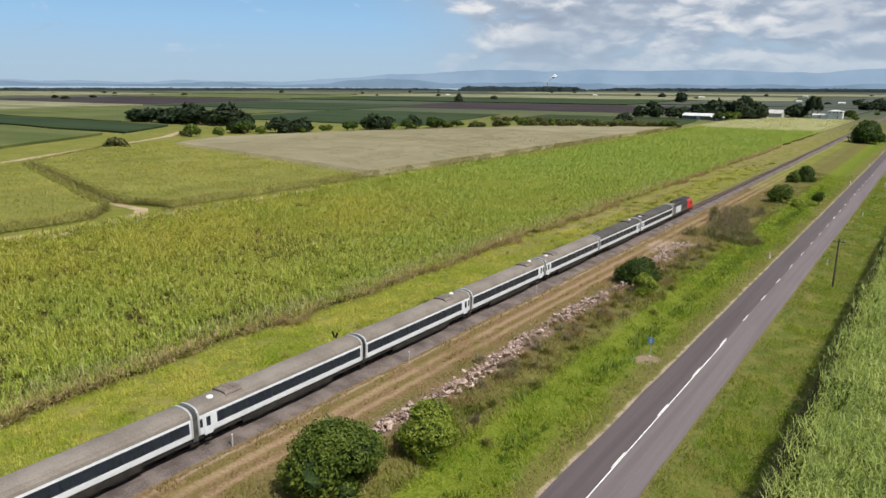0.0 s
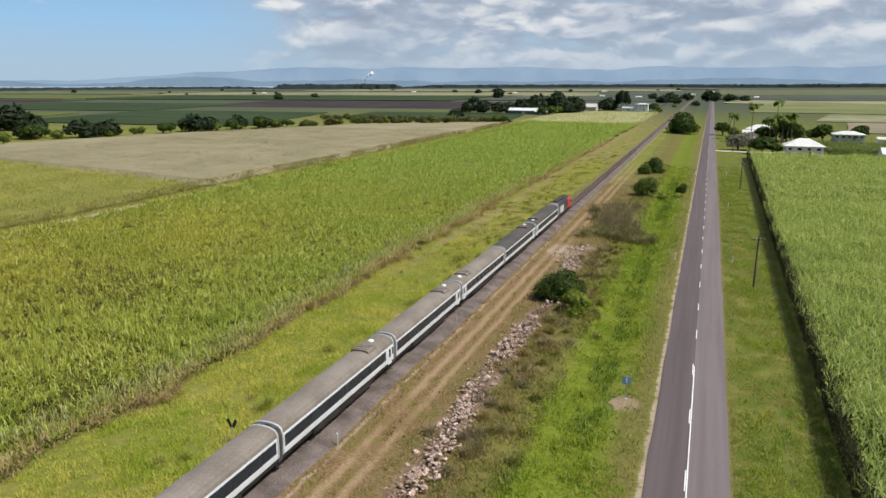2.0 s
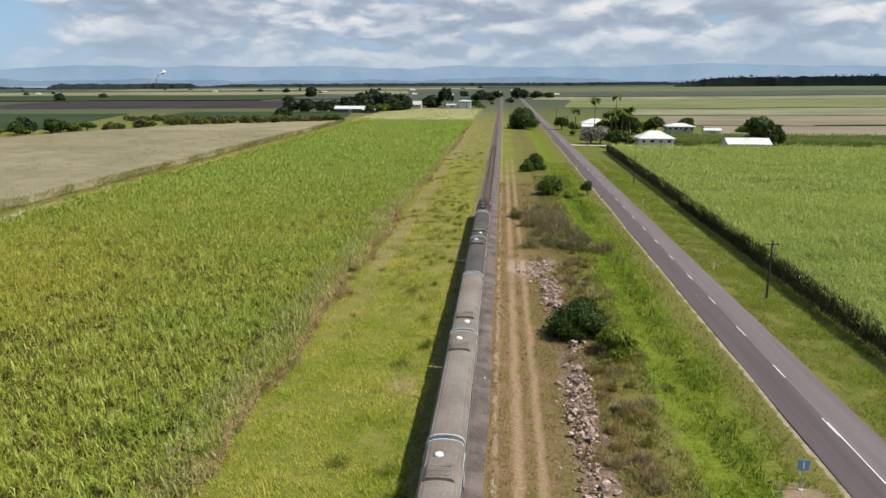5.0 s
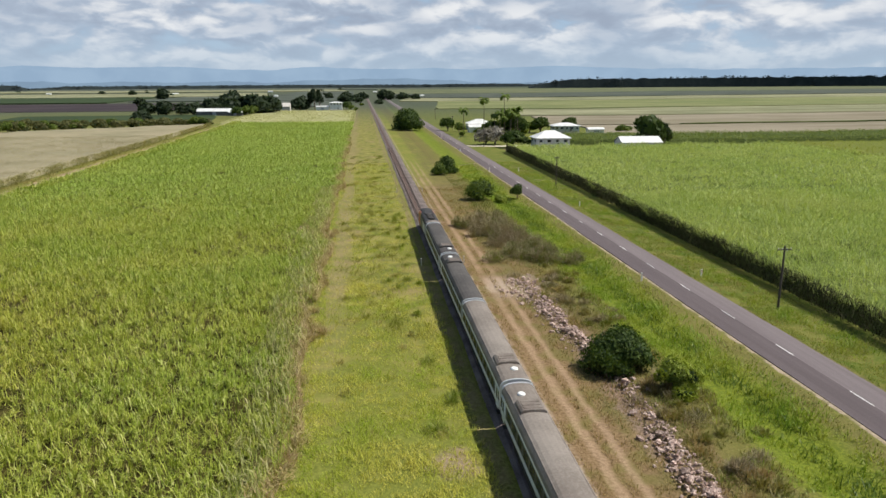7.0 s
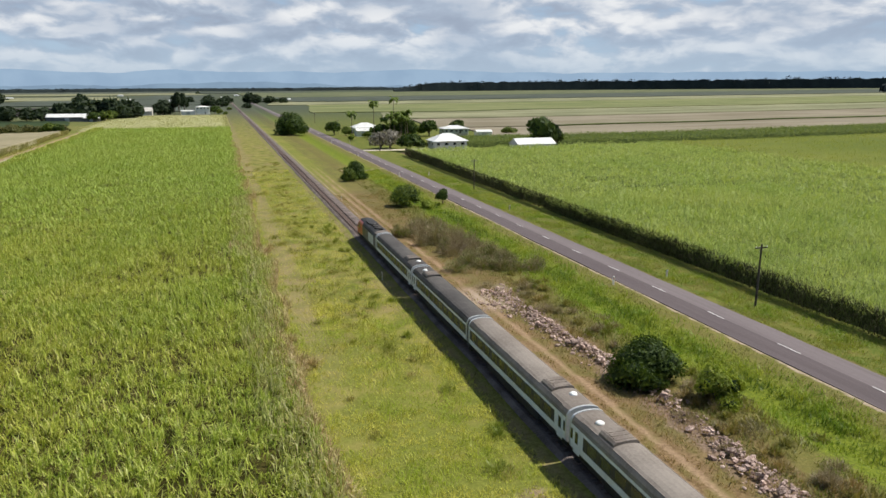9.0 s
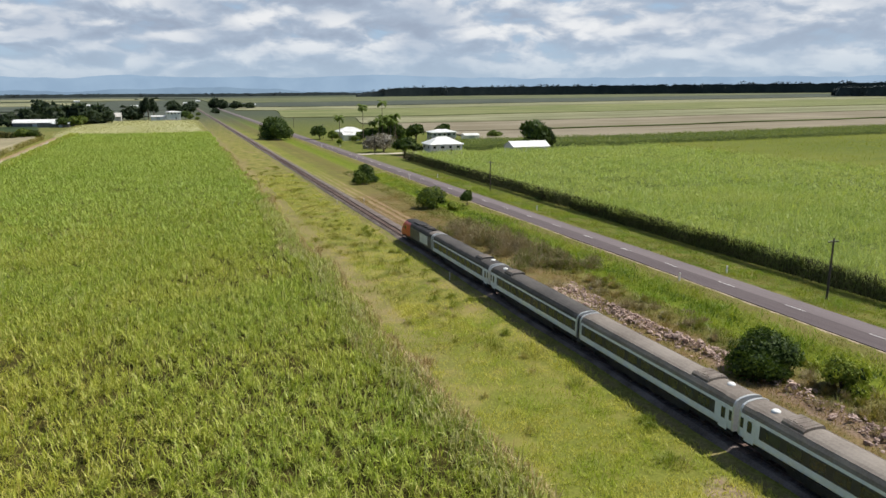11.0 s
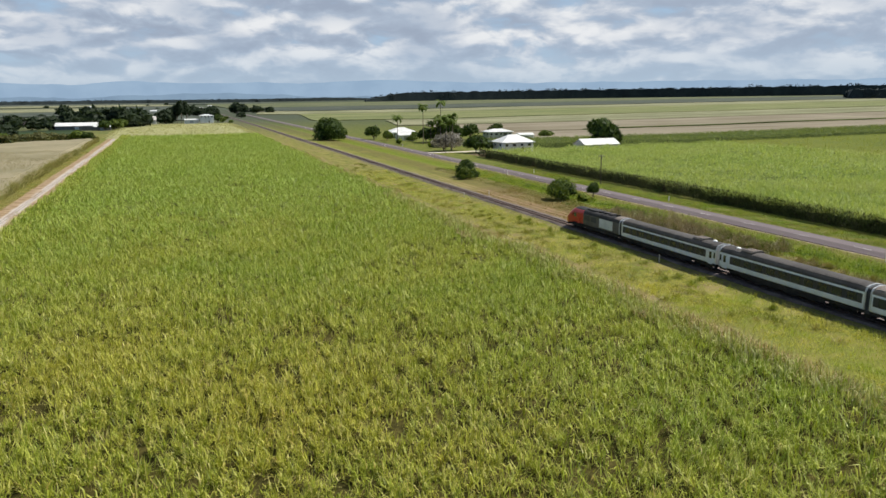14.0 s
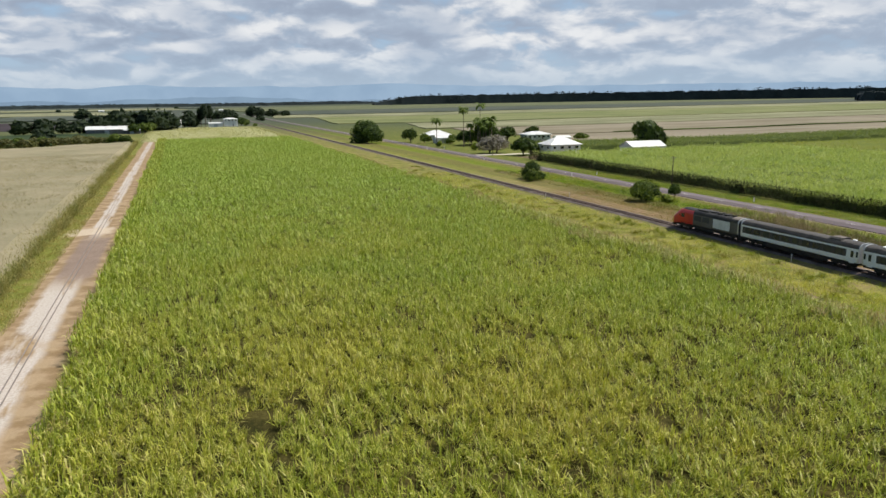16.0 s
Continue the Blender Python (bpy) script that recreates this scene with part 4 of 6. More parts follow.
def far_field(corners, crop_name, height, label):
    """A block of standing crop seen from afar: a slab with softened rim."""
    bm = bmesh.new()
    c = Vector((sum(p[0] for p in corners) / len(corners), sum(p[1] for p in corners) / len(corners)))
    rim = []
    for (ax, ay), (bx, by) in zip(corners, corners[1:] + corners[:1]):
        k = max(2, int(math.hypot(bx - ax, by - ay) / 30))
        for i in range(k):
            x, y = ax + (bx - ax) * i / k, ay + (by - ay) * i / k
            w = 0.0 if i == 0 else 1.0
            rim.append((x + w * 5 * noise.noise((x * 0.013, y * 0.013, 1.0)), y + w * 7 * noise.noise((x * 0.013, y * 0.013, 4.0))))
    corners = rim
    low = [bm.verts.new((x, y, float(swell(x)) - 0.1)) for x, y in corners]
    rim = [bm.verts.new((x, y, float(swell(x)) + height * 0.8)) for x, y in corners]
    top = []
    for x, y in corners:
        d = (c - Vector((x, y))).normalized() * 1.5
        top.append(bm.verts.new((x + d.x, y + d.y, float(swell(x)) + height)))
    k = len(corners)
    for i in range(k):
        j = (i + 1) % k
        bm.faces.new((low[i], low[j], rim[j], rim[i])), bm.faces.new((rim[i], rim[j], top[j], top[i]))
    bm.faces.new(top)
    tagged(new("far_field", bm_mesh("far_field", bm, CROPS[crop_name])), label, "field", "fields of the plain", "structure")


def rect(x0, x1, y0, y1, skew=0.0):
    return [(x0, y0), (x1, y0), (x1 + skew, y1), (x0 + skew, y1)]


WORDS = {"green": "green cane block on the plain", "bright": "bright yellow-green young cane block", "lime": "light green cane block on the plain", "deep": "green young crop on the plain, darkened for cloud shade", "pale": "beige flowering cane block",
         "pink": "pinkish ripe cane block", "straw": "straw-coloured stubble field", "soil": "ploughed field of bare soil, darkened for cloud shade", "grey": "far field coloured grey-green for haze and cloud shade", "olive": "olive green pasture"}
FIELDS = [
    (rect(121, 420, 60, 350, 4), "bright", 2.2),
    (rect(70, 900, 418, 505, 10), "pink", 0.9), (rect(60, 1200, 515, 640, 20), "pink", 0.8),
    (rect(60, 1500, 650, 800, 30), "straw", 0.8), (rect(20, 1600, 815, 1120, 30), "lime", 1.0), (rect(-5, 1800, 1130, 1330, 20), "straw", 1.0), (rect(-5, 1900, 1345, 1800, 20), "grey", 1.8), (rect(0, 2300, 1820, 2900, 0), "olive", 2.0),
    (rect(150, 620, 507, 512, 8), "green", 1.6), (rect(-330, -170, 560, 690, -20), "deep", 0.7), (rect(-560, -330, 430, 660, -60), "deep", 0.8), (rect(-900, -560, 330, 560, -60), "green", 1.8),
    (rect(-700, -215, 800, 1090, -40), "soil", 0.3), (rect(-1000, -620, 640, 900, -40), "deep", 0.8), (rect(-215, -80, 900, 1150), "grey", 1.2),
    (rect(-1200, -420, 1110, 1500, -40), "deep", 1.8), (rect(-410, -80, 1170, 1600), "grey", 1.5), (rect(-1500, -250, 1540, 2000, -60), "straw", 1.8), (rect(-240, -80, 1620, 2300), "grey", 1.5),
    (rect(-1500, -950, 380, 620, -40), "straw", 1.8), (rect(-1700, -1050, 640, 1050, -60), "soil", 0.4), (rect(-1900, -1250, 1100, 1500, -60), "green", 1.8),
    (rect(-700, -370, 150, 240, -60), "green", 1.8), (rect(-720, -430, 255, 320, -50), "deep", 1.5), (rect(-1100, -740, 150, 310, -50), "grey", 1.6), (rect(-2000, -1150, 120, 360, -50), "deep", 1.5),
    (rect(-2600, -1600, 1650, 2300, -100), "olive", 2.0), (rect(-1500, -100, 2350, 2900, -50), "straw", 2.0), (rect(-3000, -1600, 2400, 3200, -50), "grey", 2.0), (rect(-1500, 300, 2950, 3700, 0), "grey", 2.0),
    (rect(-3400, -2050, 500, 1500, -50), "straw", 2.0), (rect(430, 1500, 60, 360, 0), "green", 2.2), (rect(930, 2200, 380, 640, 0), "olive", 2.0),
]
for corners, crop_name, height in FIELDS:
    far_field(corners, crop_name, height, WORDS[crop_name])


# ---- verge grass ----
def tufts(name, x0, x1, y0, y1, per_m2, length, width, mat, label, keep=None, seed=1, thin=0.35, cell=3.0):
    k = int((x1 - x0) * (y1 - y0) * per_m2)
    x, y = rng.uniform(x0, x1, k), y0 + (y1 - y0) * rng.random(k) ** 1.25
    d = 0.5 * soft_noise(x, y, cell, seed) + 0.5 * soft_noise(x, y, cell * 0.3, seed + 1)
    ok = d > thin
    if keep is not None:
        ok &= keep(x, y)
    x, y, d = x[ok], y[ok], d[ok]
    k = x.size
    p = np.stack([x, y, lie(x, y) - 0.03], 1)
    me = blade_mesh(name, p, length * (0.25 + 2.0 * d ** 1.6) * rng.uniform(0.5, 1.3, k), width * rng.uniform(0.6, 1.4, k), rng.uniform(0, 6.283, k), np.abs(rng.normal(0.5, 0.35, k)), rng.uniform(0.1, 1.2, k), mat, True)
    tagged(new(name, me), label, "grass", kind="stuff")


tufts("verge_grass", -70.5, -54.6, 14, 300, 62, 0.52, 0.062, M_GRASS, "tall yellow-green grass between the cane and the railway",
      lambda x, y: rng.random(x.size) < np.where(y + 60 * (soft_noise(x, y, 9.0, 82) - 0.5) > 128, 0.36, 1.0) * np.where(np.abs(x + 67.5 + 1.6 * (soft_noise(x, y, 12.0, 83) - 0.5)) < 1.3, np.clip(1.0 - (y - 100) / 50, 0.25, 1.0), 1.0), seed=81, thin=0.28, cell=2.4)
tufts("ballast_edge_grass", -54.7, -53.2, 30, 300, 16, 0.30, 0.07, M_WEED, "thin weeds along the foot of the ballast", seed=100, thin=0.40, cell=4.0)
tufts("dry_strip_grass", -48.6, -36.2, 22, 240, 34, 0.34, 0.075, M_DRY, "dry straw-coloured grass beside the service track",
      lambda x, y: ~(((x > -46.8) & (x < -45.6)) | ((x > -44.8) & (x < -43.9))), seed=84, thin=0.36)
tufts("drain_grass", -34.5, -23.6, 26, 300, 46, 0.58, 0.09, M_LUSH, "lush bright green grass in the roadside drain", lambda x, y: (rng.random(x.size) < np.clip(1.9 - np.abs(x + 29.0 + 3.0 * (soft_noise(x, y, 7.0, 88) - 0.5)) / 2.6, 0.12, 1.0)) & ((x + 25.8) ** 2 + (y - 80.2) ** 2 > 1.6) & ((x + 23.9) ** 2 + (y - 143) ** 2 > 1.0), seed=87, thin=0.30)
tufts("drain_sedge", -30.0, -27.4, 26, 260, 15, 0.80, 0.10, M_SEDGE, "dark green sedge along the bottom of the drain", seed=96, thin=0.46, cell=5.0)
tufts("strip_weeds", -43.0, -38.2, 30, 240, 12, 0.36, 0.085, M_WEED, "patchy olive weeds in the dry strip", seed=99, thin=0.48, cell=5.0)
tufts("drain_weeds", -38.6, -32.4, 30, 300, 24, 0.62, 0.09, M_WEED, "olive-brown weeds between the rubble and the drain", seed=97, thin=0.36, cell=4.0)
tufts("shoulder_grass", -25.4, -23.1, 30, 300, 20, 0.30, 0.08, M_WEED, "short dull grass along the road's shoulder", lambda x, y: ((x + 25.8) ** 2 + (y - 80.2) ** 2 > 2.6) & ((x + 23.9) ** 2 + (y - 143) ** 2 > 1.0), seed=98, thin=0.34)
tufts("roadside_grass", -15.7, -7.0, 20, 300, 44, 0.36, 0.07, M_MOWN, "mown green grass between the road and the cane", seed=90, thin=0.34)
tufts("roadside_lush_grass", -14.6, -8.6, 20, 300, 34, 0.55, 0.07, M_LUSH, "longer bright green grass in patches beside the cane", seed=102, thin=0.46, cell=6.0)
tufts("roadside_dry_grass", -14.8, -9.6, 24, 200, 16, 0.28, 0.07, M_DRY, "brown dry patches in the roadside grass", seed=104, thin=0.52, cell=5.0)
tufts("tramway_grass", -161.6, -157.6, 80, 440, 34, 0.42, 0.08, M_STRAW, "rough straw-green grass beside the tramway headland", seed=93, thin=0.3)


# ---- the train ----
CAR_LEN, PITCH, TAIL_Y = 21.75, 22.3, -6.2
SIDE = [(1.30, 1.14), (1.40, 1.26), (1.42, 1.6), (1.42, 2.75), (1.40, 3.08)]
ROOFLINE = [(1.40, 3.08), (1.33, 3.36), (1.16, 3.60), (0.85, 3.75), (0.45, 3.83), (0.0, 3.86)]


def both(half):
    """A half outline, mirrored about the middle."""
    return half + [(-x, z) for x, z in reversed(half) if x > 0]


def bogie(parent, y, spread=1.1):
    b = part("bogie", box(-0.85, 0.85, y - 1.7, y + 1.7, 0.42, 0.72, 0.06), M_UNDERCAR, parent, "grimy black bogie frame")
    for side in (-1, 1):
        for dy in (-spread, spread):
            w = part("wheel", tube((side * 0.50, y + dy, 0.42), (side * 0.62, y + dy, 0.42), 0.42, 0.42, 18), M_UNDERCAR, b)
            part("axle_box", box(side * 0.66 - 0.08, side * 0.66 + 0.08, y + dy - 0.2, y + dy + 0.2, 0.3, 0.62, 0.03), M_UNDERCAR, b)
    return b


def passenger_car():
    car = thing("passenger_car", "white passenger carriage with navy window band and grimy roof", "train carriage", "carriages of the train")
    part("body_shell", prism(both(SIDE), 0.0, CAR_LEN), M_WHITE, car, "white painted body side")
    part("roof", prism(both(ROOFLINE), 0.0, CAR_LEN), M_ROOF, car, "grimy grey-brown roof", False)
    for x in (-1.10, 1.10):
        part("roof_rib", box(x - 0.03, x + 0.03, 1.3, CAR_LEN - 0.5, 3.60, 3.66, 0.01), M_ROOF, car)
    for s in (-1, 1):
        x0, x1 = sorted((s * 1.40, s * 1.428))
        part("window_band", box(x0, x1, 2.0, CAR_LEN - 0.35, 1.80, 2.84), M_NAVY, car, "dark navy window band")
        for i in range(10):
            y = 2.6 + i * 1.88
            a, b = sorted((s * 1.42, s * 1.436))
            part("window_pane", box(a, b, y, y + 1.25, 1.94, 2.72, 0.004), M_PANE, car, "")
        a, b = sorted((s * 1.40, s * 1.44))
        door = part("door", box(a, b, 0.62, 1.52, 1.05, 3.05, 0.008), M_WHITE, car, "white door with tall dark window")
        a, b = sorted((s * 1.42, s * 1.452))
        part("door_window", box(a, b, 0.85, 1.29, 1.85, 2.75, 0.01), M_PANE, door)
        part("small_window", box(a, b, 0.16, 0.46, 1.95, 2.75, 0.008), M_PANE, car)
        part("skirt", box(s * 1.30 - 0.03, s * 1.30 + 0.03, 4.9, CAR_LEN - 4.9, 0.50, 1.10), M_UNDERCAR, car, "dark grimy skirt")
        part("step_board", box(s * 1.3 - 0.12, s * 1.3 + 0.12, 0.75, 1.4, 0.50, 0.56), M_UNDERCAR, car)
    part("underframe", box(-1.27, 1.27, 0.1, CAR_LEN - 0.1, 0.78, 1.15), M_UNDERCAR, car)
    for y, w in ((6.0, 1.9), (8.6, 1.5), (11.0, 2.2), (14.0, 1.6)):
        part("equipment_box", box(-1.26, 1.26, y, y + w, 0.30, 0.80, 0.04), M_UNDERCAR, car)
    unit = part("air_conditioner", prism(both([(1.02, 3.62), (0.98, 3.86), (0.80, 4.02), (0.0, 4.05)]), 3.4, 5.3), M_ROOFBOX, car, "raised grey air conditioning unit")
    for i in range(3):
        part("grille", box(-0.7, 0.7, 3.55 + i * 0.55, 3.95 + i * 0.55, 4.02, 4.065, 0.01), M_ROOFBOX, unit)
    bm = bmesh.new()
    bmesh.ops.create_uvsphere(bm, u_segments=16, v_segments=8, radius=0.33, matrix=Matrix.Translation((0.25, 2.2, 3.86)) @ Matrix.Diagonal((1, 1, 0.55, 1)))
    part("roof_dome", bm, M_DOME, car, "white round aerial dome", True)
    for y0, y1 in ((-0.02, 0.16), (CAR_LEN - 0.16, CAR_LEN + 0.02)):
        part("end_hoop", prism([(x * 1.025, z if z < 1 else z + 0.05) for x, z in both(SIDE + ROOFLINE[1:])], y0, y1), M_HOOP, car, "silver end hoop")
    # bellows widened and a broad box added to keep sunlight out of the gap
    part("gangway_bellows", prism(both([(1.34, 0.80), (1.36, 3.1), (1.18, 3.50), (0.0, 3.74)]), CAR_LEN + 0.0, CAR_LEN + 0.56), M_BELLOWS, car, "dark rubber bellows")
    part("coupling", box(-1.15, 1.15, CAR_LEN - 0.15, CAR_LEN + 0.70, 0.30, 0.84, 0.04), M_UNDERCAR, car, "grimy coupling box, made wide to block light between carriages")
    for y in (3.1, CAR_LEN - 3.1):
        bogie(car, y)
    return car


def power_car():
    """The nose is at y = 0 and the body runs towards +y."""
    car = thing("power_car", "red-nosed diesel power car with sooty dark roof", "locomotive", "power cars of the train")
    length = 17.4
    full = both(SIDE + ROOFLINE[1:])
    # the raked nose: each section is lower, narrower and rounder towards the tip
    stations = [(0.0, 0.62, 1.35, 0.62), (0.12, 0.72, 1.62, 0.60), (0.45, 0.84, 2.00, 0.60), (0.95, 0.91, 2.42, 0.62), (1.6, 0.955, 2.98, 0.66), (2.15, 0.98, 3.42, 0.75), (2.7, 1.0, 3.72, 0.85), (3.2, 1.0, 3.86, 0.92), (6.3, 1.0, 3.86, 0.92)]
    rings = []
    bms = {"cab": bmesh.new(), "nose": bmesh.new(), "brow": bmesh.new()}
    for y, w, top, low in stations:
        k = (top - low) / (3.86 - 0.92)
        rings.append([Vector((x * w, y, low + (z - 0.92) * k)) for x, z in full])
    m = len(full)
    for a, b in zip(rings, rings[1:]):
        for i in range(m):
            q = [a[i], a[(i + 1) % m], b[(i + 1) % m], b[i]]
            mid = sum(q, Vector()) / 4
            n = (q[1] - q[0]).cross(q[3] - q[0]).normalized()
            if mid.y < 0.75 and mid.z < 1.8:
                bm = bms["nose"]
            elif mid.y < 3.0 and abs(mid.x) < 0.96 and abs(n.z) > 0.25 and mid.z > 1.75:
                bm = bms["brow"]
            else:
                bm = bms["cab"]
            bm.faces.new([bm.verts.new(v) for v in q])
    bms["nose"].faces.new([bms["nose"].verts.new(v) for v in reversed(rings[0])])
    for bm in bms.values():
        bmesh.ops.remove_doubles(bm, verts=bm.verts, dist=0.001)
    cab = part("cab_shell", bms["cab"], M_RED, car, "glossy red cab shell", True)
    part("nose_cone", bms["nose"], M_YELLOW, car, "orange-yellow lower nose", True)
    part("windscreen_surround", bms["brow"], M_WHITE, car, "white sloping windscreen surround", True)
    # windscreen: a curved pane a little proud of the slope
    v, f = [], []
    for j, (y, z) in enumerate(((0.98, 2.46), (1.3, 2.76), (1.62, 3.06), (1.85, 3.26))):
        for i in range(7):
            x = (i - 3) / 3 * (0.80 - 0.05 * j)
            v.append((x, y - 0.02 + 0.10 * (x / 0.8) ** 2, z + 0.035 - 0.06 * (x / 0.8) ** 2))
            if j and i:
                q = j * 7 + i
                f.append((q - 8, q - 7, q, q - 1))
    part("windscreen", mesh_of("windscreen", v, f, M_GLASS, True), M_GLASS, car, "dark raked windscreen")
    part("wiper", tube((-0.1, 0.98, 2.54), (0.35, 1.35, 2.90), 0.02, 0.012, 6), M_BLACK, car)
    for s in (-1, 1):
        lamp = part("headlight", box(s * 0.62 - 0.16, s * 0.62 + 0.16, 0.02, 0.22, 1.38, 1.58, 0.03), M_LAMP, car, "clear headlight in dark housing")
        part("coupler_cover" if s > 0 else "cow_catcher", box(-0.5, 0.5, 0.0, 0.25, 0.62, 0.95, 0.05) if s > 0 else box(-1.0, 1.0, 0.25, 0.5, 0.28, 0.66, 0.05), M_YELLOW if s > 0 else M_BLACK, car)
        a, b = sorted((s * 1.41, s * 1.435))
        part("cab_window", box(a, b, 3.1, 4.0, 2.15, 2.85, 0.02), M_GLASS, car)
        part("cab_door", box(a, b, 4.4, 5.1, 1.1, 3.0, 0.01), M_RED, car)
        part("side_vent", box(a, b, 6.6, 8.4, 2.0, 2.9, 0.01), M_NAVY, car)
        part("side_vent", box(a, b, 8.7, 10.4, 2.0, 2.9, 0.01), M_NAVY, car)
        part("side_panel", box(a, b, 11.4, 15.4, 1.45, 3.0, 0.01), M_SILVER, car, "light grey side panel")
        part("mirror", box(s * 1.52 - 0.06, s * 1.52 + 0.06, 2.75, 2.85, 2.35, 2.65, 0.02), M_BLACK, car)
        part("fuel_tank" if s > 0 else "battery_box", box(-1.1, 1.1, 6.8, 9.0, 0.35, 0.9, 0.06) if s > 0 else box(-1.1, 1.1, 9.2, 10.8, 0.4, 0.9, 0.05), M_UNDERCAR, car)
    part("body_shell", prism(both(SIDE), 6.3, length), M_GREYBODY, car, "dark grey body side")
    part("roof", prism(both(ROOFLINE), 6.3, length), M_DARKROOF, car, "sooty black roof")
    part("cab_roof", prism(both([(1.16, 3.60), (0.85, 3.77), (0.45, 3.85), (0.0, 3.885)]), 3.05, 6.3), M_DARKROOF, car, "black cab roof")
    hatch = part("roof_hatch", box(-0.8, 0.8, 6.6, 9.4, 3.78, 3.98, 0.05), M_DARKROOF, car)
    for y in (10.2, 11.8, 13.4):
        fan = part("cooling_fan", tube((0, y, 3.78), (0, y, 4.02), 0.72, 0.68, 24), M_DARKROOF, car, "round black cooling fan")
        part("fan_hub", tube((0, y, 4.0), (0, y, 4.06), 0.16, 0.14, 12), M_ROOFBOX, fan)
        for a in range(6):
            c, s = math.cos(a * 1.047), math.sin(a * 1.047)
            part("fan_spoke", tube((0.15 * c, y + 0.15 * s, 4.035), (0.66 * c, y + 0.66 * s, 4.035), 0.02, 0.02, 5), M_ROOFBOX, fan)
    part("exhaust_stack", box(-0.35, 0.35, 14.6, 15.1, 3.78, 4.05, 0.04), M_UNDERCAR, car)
    part("grey_roof_panel", prism(both([(1.2, 3.58), (0.86, 3.79), (0.45, 3.87), (0.0, 3.90)]), 15.5, length - 0.2), M_ROOF, car)
    part("end_hoop", prism([(x * 1.025, z if z < 1 else z + 0.05) for x, z in full], length - 0.16, length + 0.02), M_HOOP, car, "silver end hoop")
    part("gangway_bellows", prism(both([(1.34, 0.80), (1.36, 3.1), (1.18, 3.50), (0.0, 3.74)]), length, length + 0.46), M_BELLOWS, car)
    part("underframe", box(-1.25, 1.25, 1.2, length - 0.1, 0.66, 1.15), M_UNDERCAR, car)
    for y in (3.6, length - 3.2):
        bogie(car, y, 1.25)
    return car


def build_train():
    tail = power_car()
    tail.matrix_world = pose(TRACK_X, TAIL_Y, RAIL_TOP)
    y = TAIL_Y + 17.4 + 0.5
    first = passenger_car()
    first.matrix_world = pose(TRACK_X, y, RAIL_TOP)
    for i in range(1, 7):
        # some carriages are coupled the other way round
        flip = i in (2, 3, 5)
        at = y + i * PITCH
        car = copy_thing(first, pose(TRACK_X, at + (CAR_LEN if flip else 0), RAIL_TOP, 0, 0, 180 if flip else 0))
        if i > 4:
            car["label"] = "white passenger carriage with navy window band and sooty black roof"
            for piece in car.children:
                if piece.name.startswith(("roof", "air_con")) and "dome" not in piece.name:
                    piece.data = piece.data.copy()
                    piece.data.materials[0] = M_SOOTY
    head = copy_thing(tail, pose(TRACK_X, y + 7 * PITCH + 17.4, RAIL_TOP, 0, 0, 180))
    head["label"] = "leading red-nosed power car with light grey side panel"


build_train()


# ---- trees and bushes ----
def leaf_cards(name, p, normal, size, material):
    """One rhombic leaf, or spray of leaves, at each place."""
    k = len(p)
    r = rng.normal(size=(k, 3))
    a = np.cross(normal, r)
    a /= np.linalg.norm(a, axis=1)[:, None] + 1e-9
    b = np.cross(normal, a)
    s = (size * rng.uniform(0.6, 1.4, k))[:, None]
    v = np.stack([p - a * s * 0.9, p - b * s * 0.42, p + a * s * 0.9, p + b * s * 0.42], 1).reshape(-1, 3)
    me = bpy.data.meshes.new(name)
    me.vertices.add(4 * k), me.loops.add(4 * k), me.polygons.add(k)
    me.vertices.foreach_set("co", v.ravel())
    me.loops.foreach_set("vertex_index", np.arange(4 * k))
    me.polygons.foreach_set("loop_start", np.arange(k) * 4)
    me.materials.append(material)
    me.update(calc_edges=True)
    me.validate()
    return me


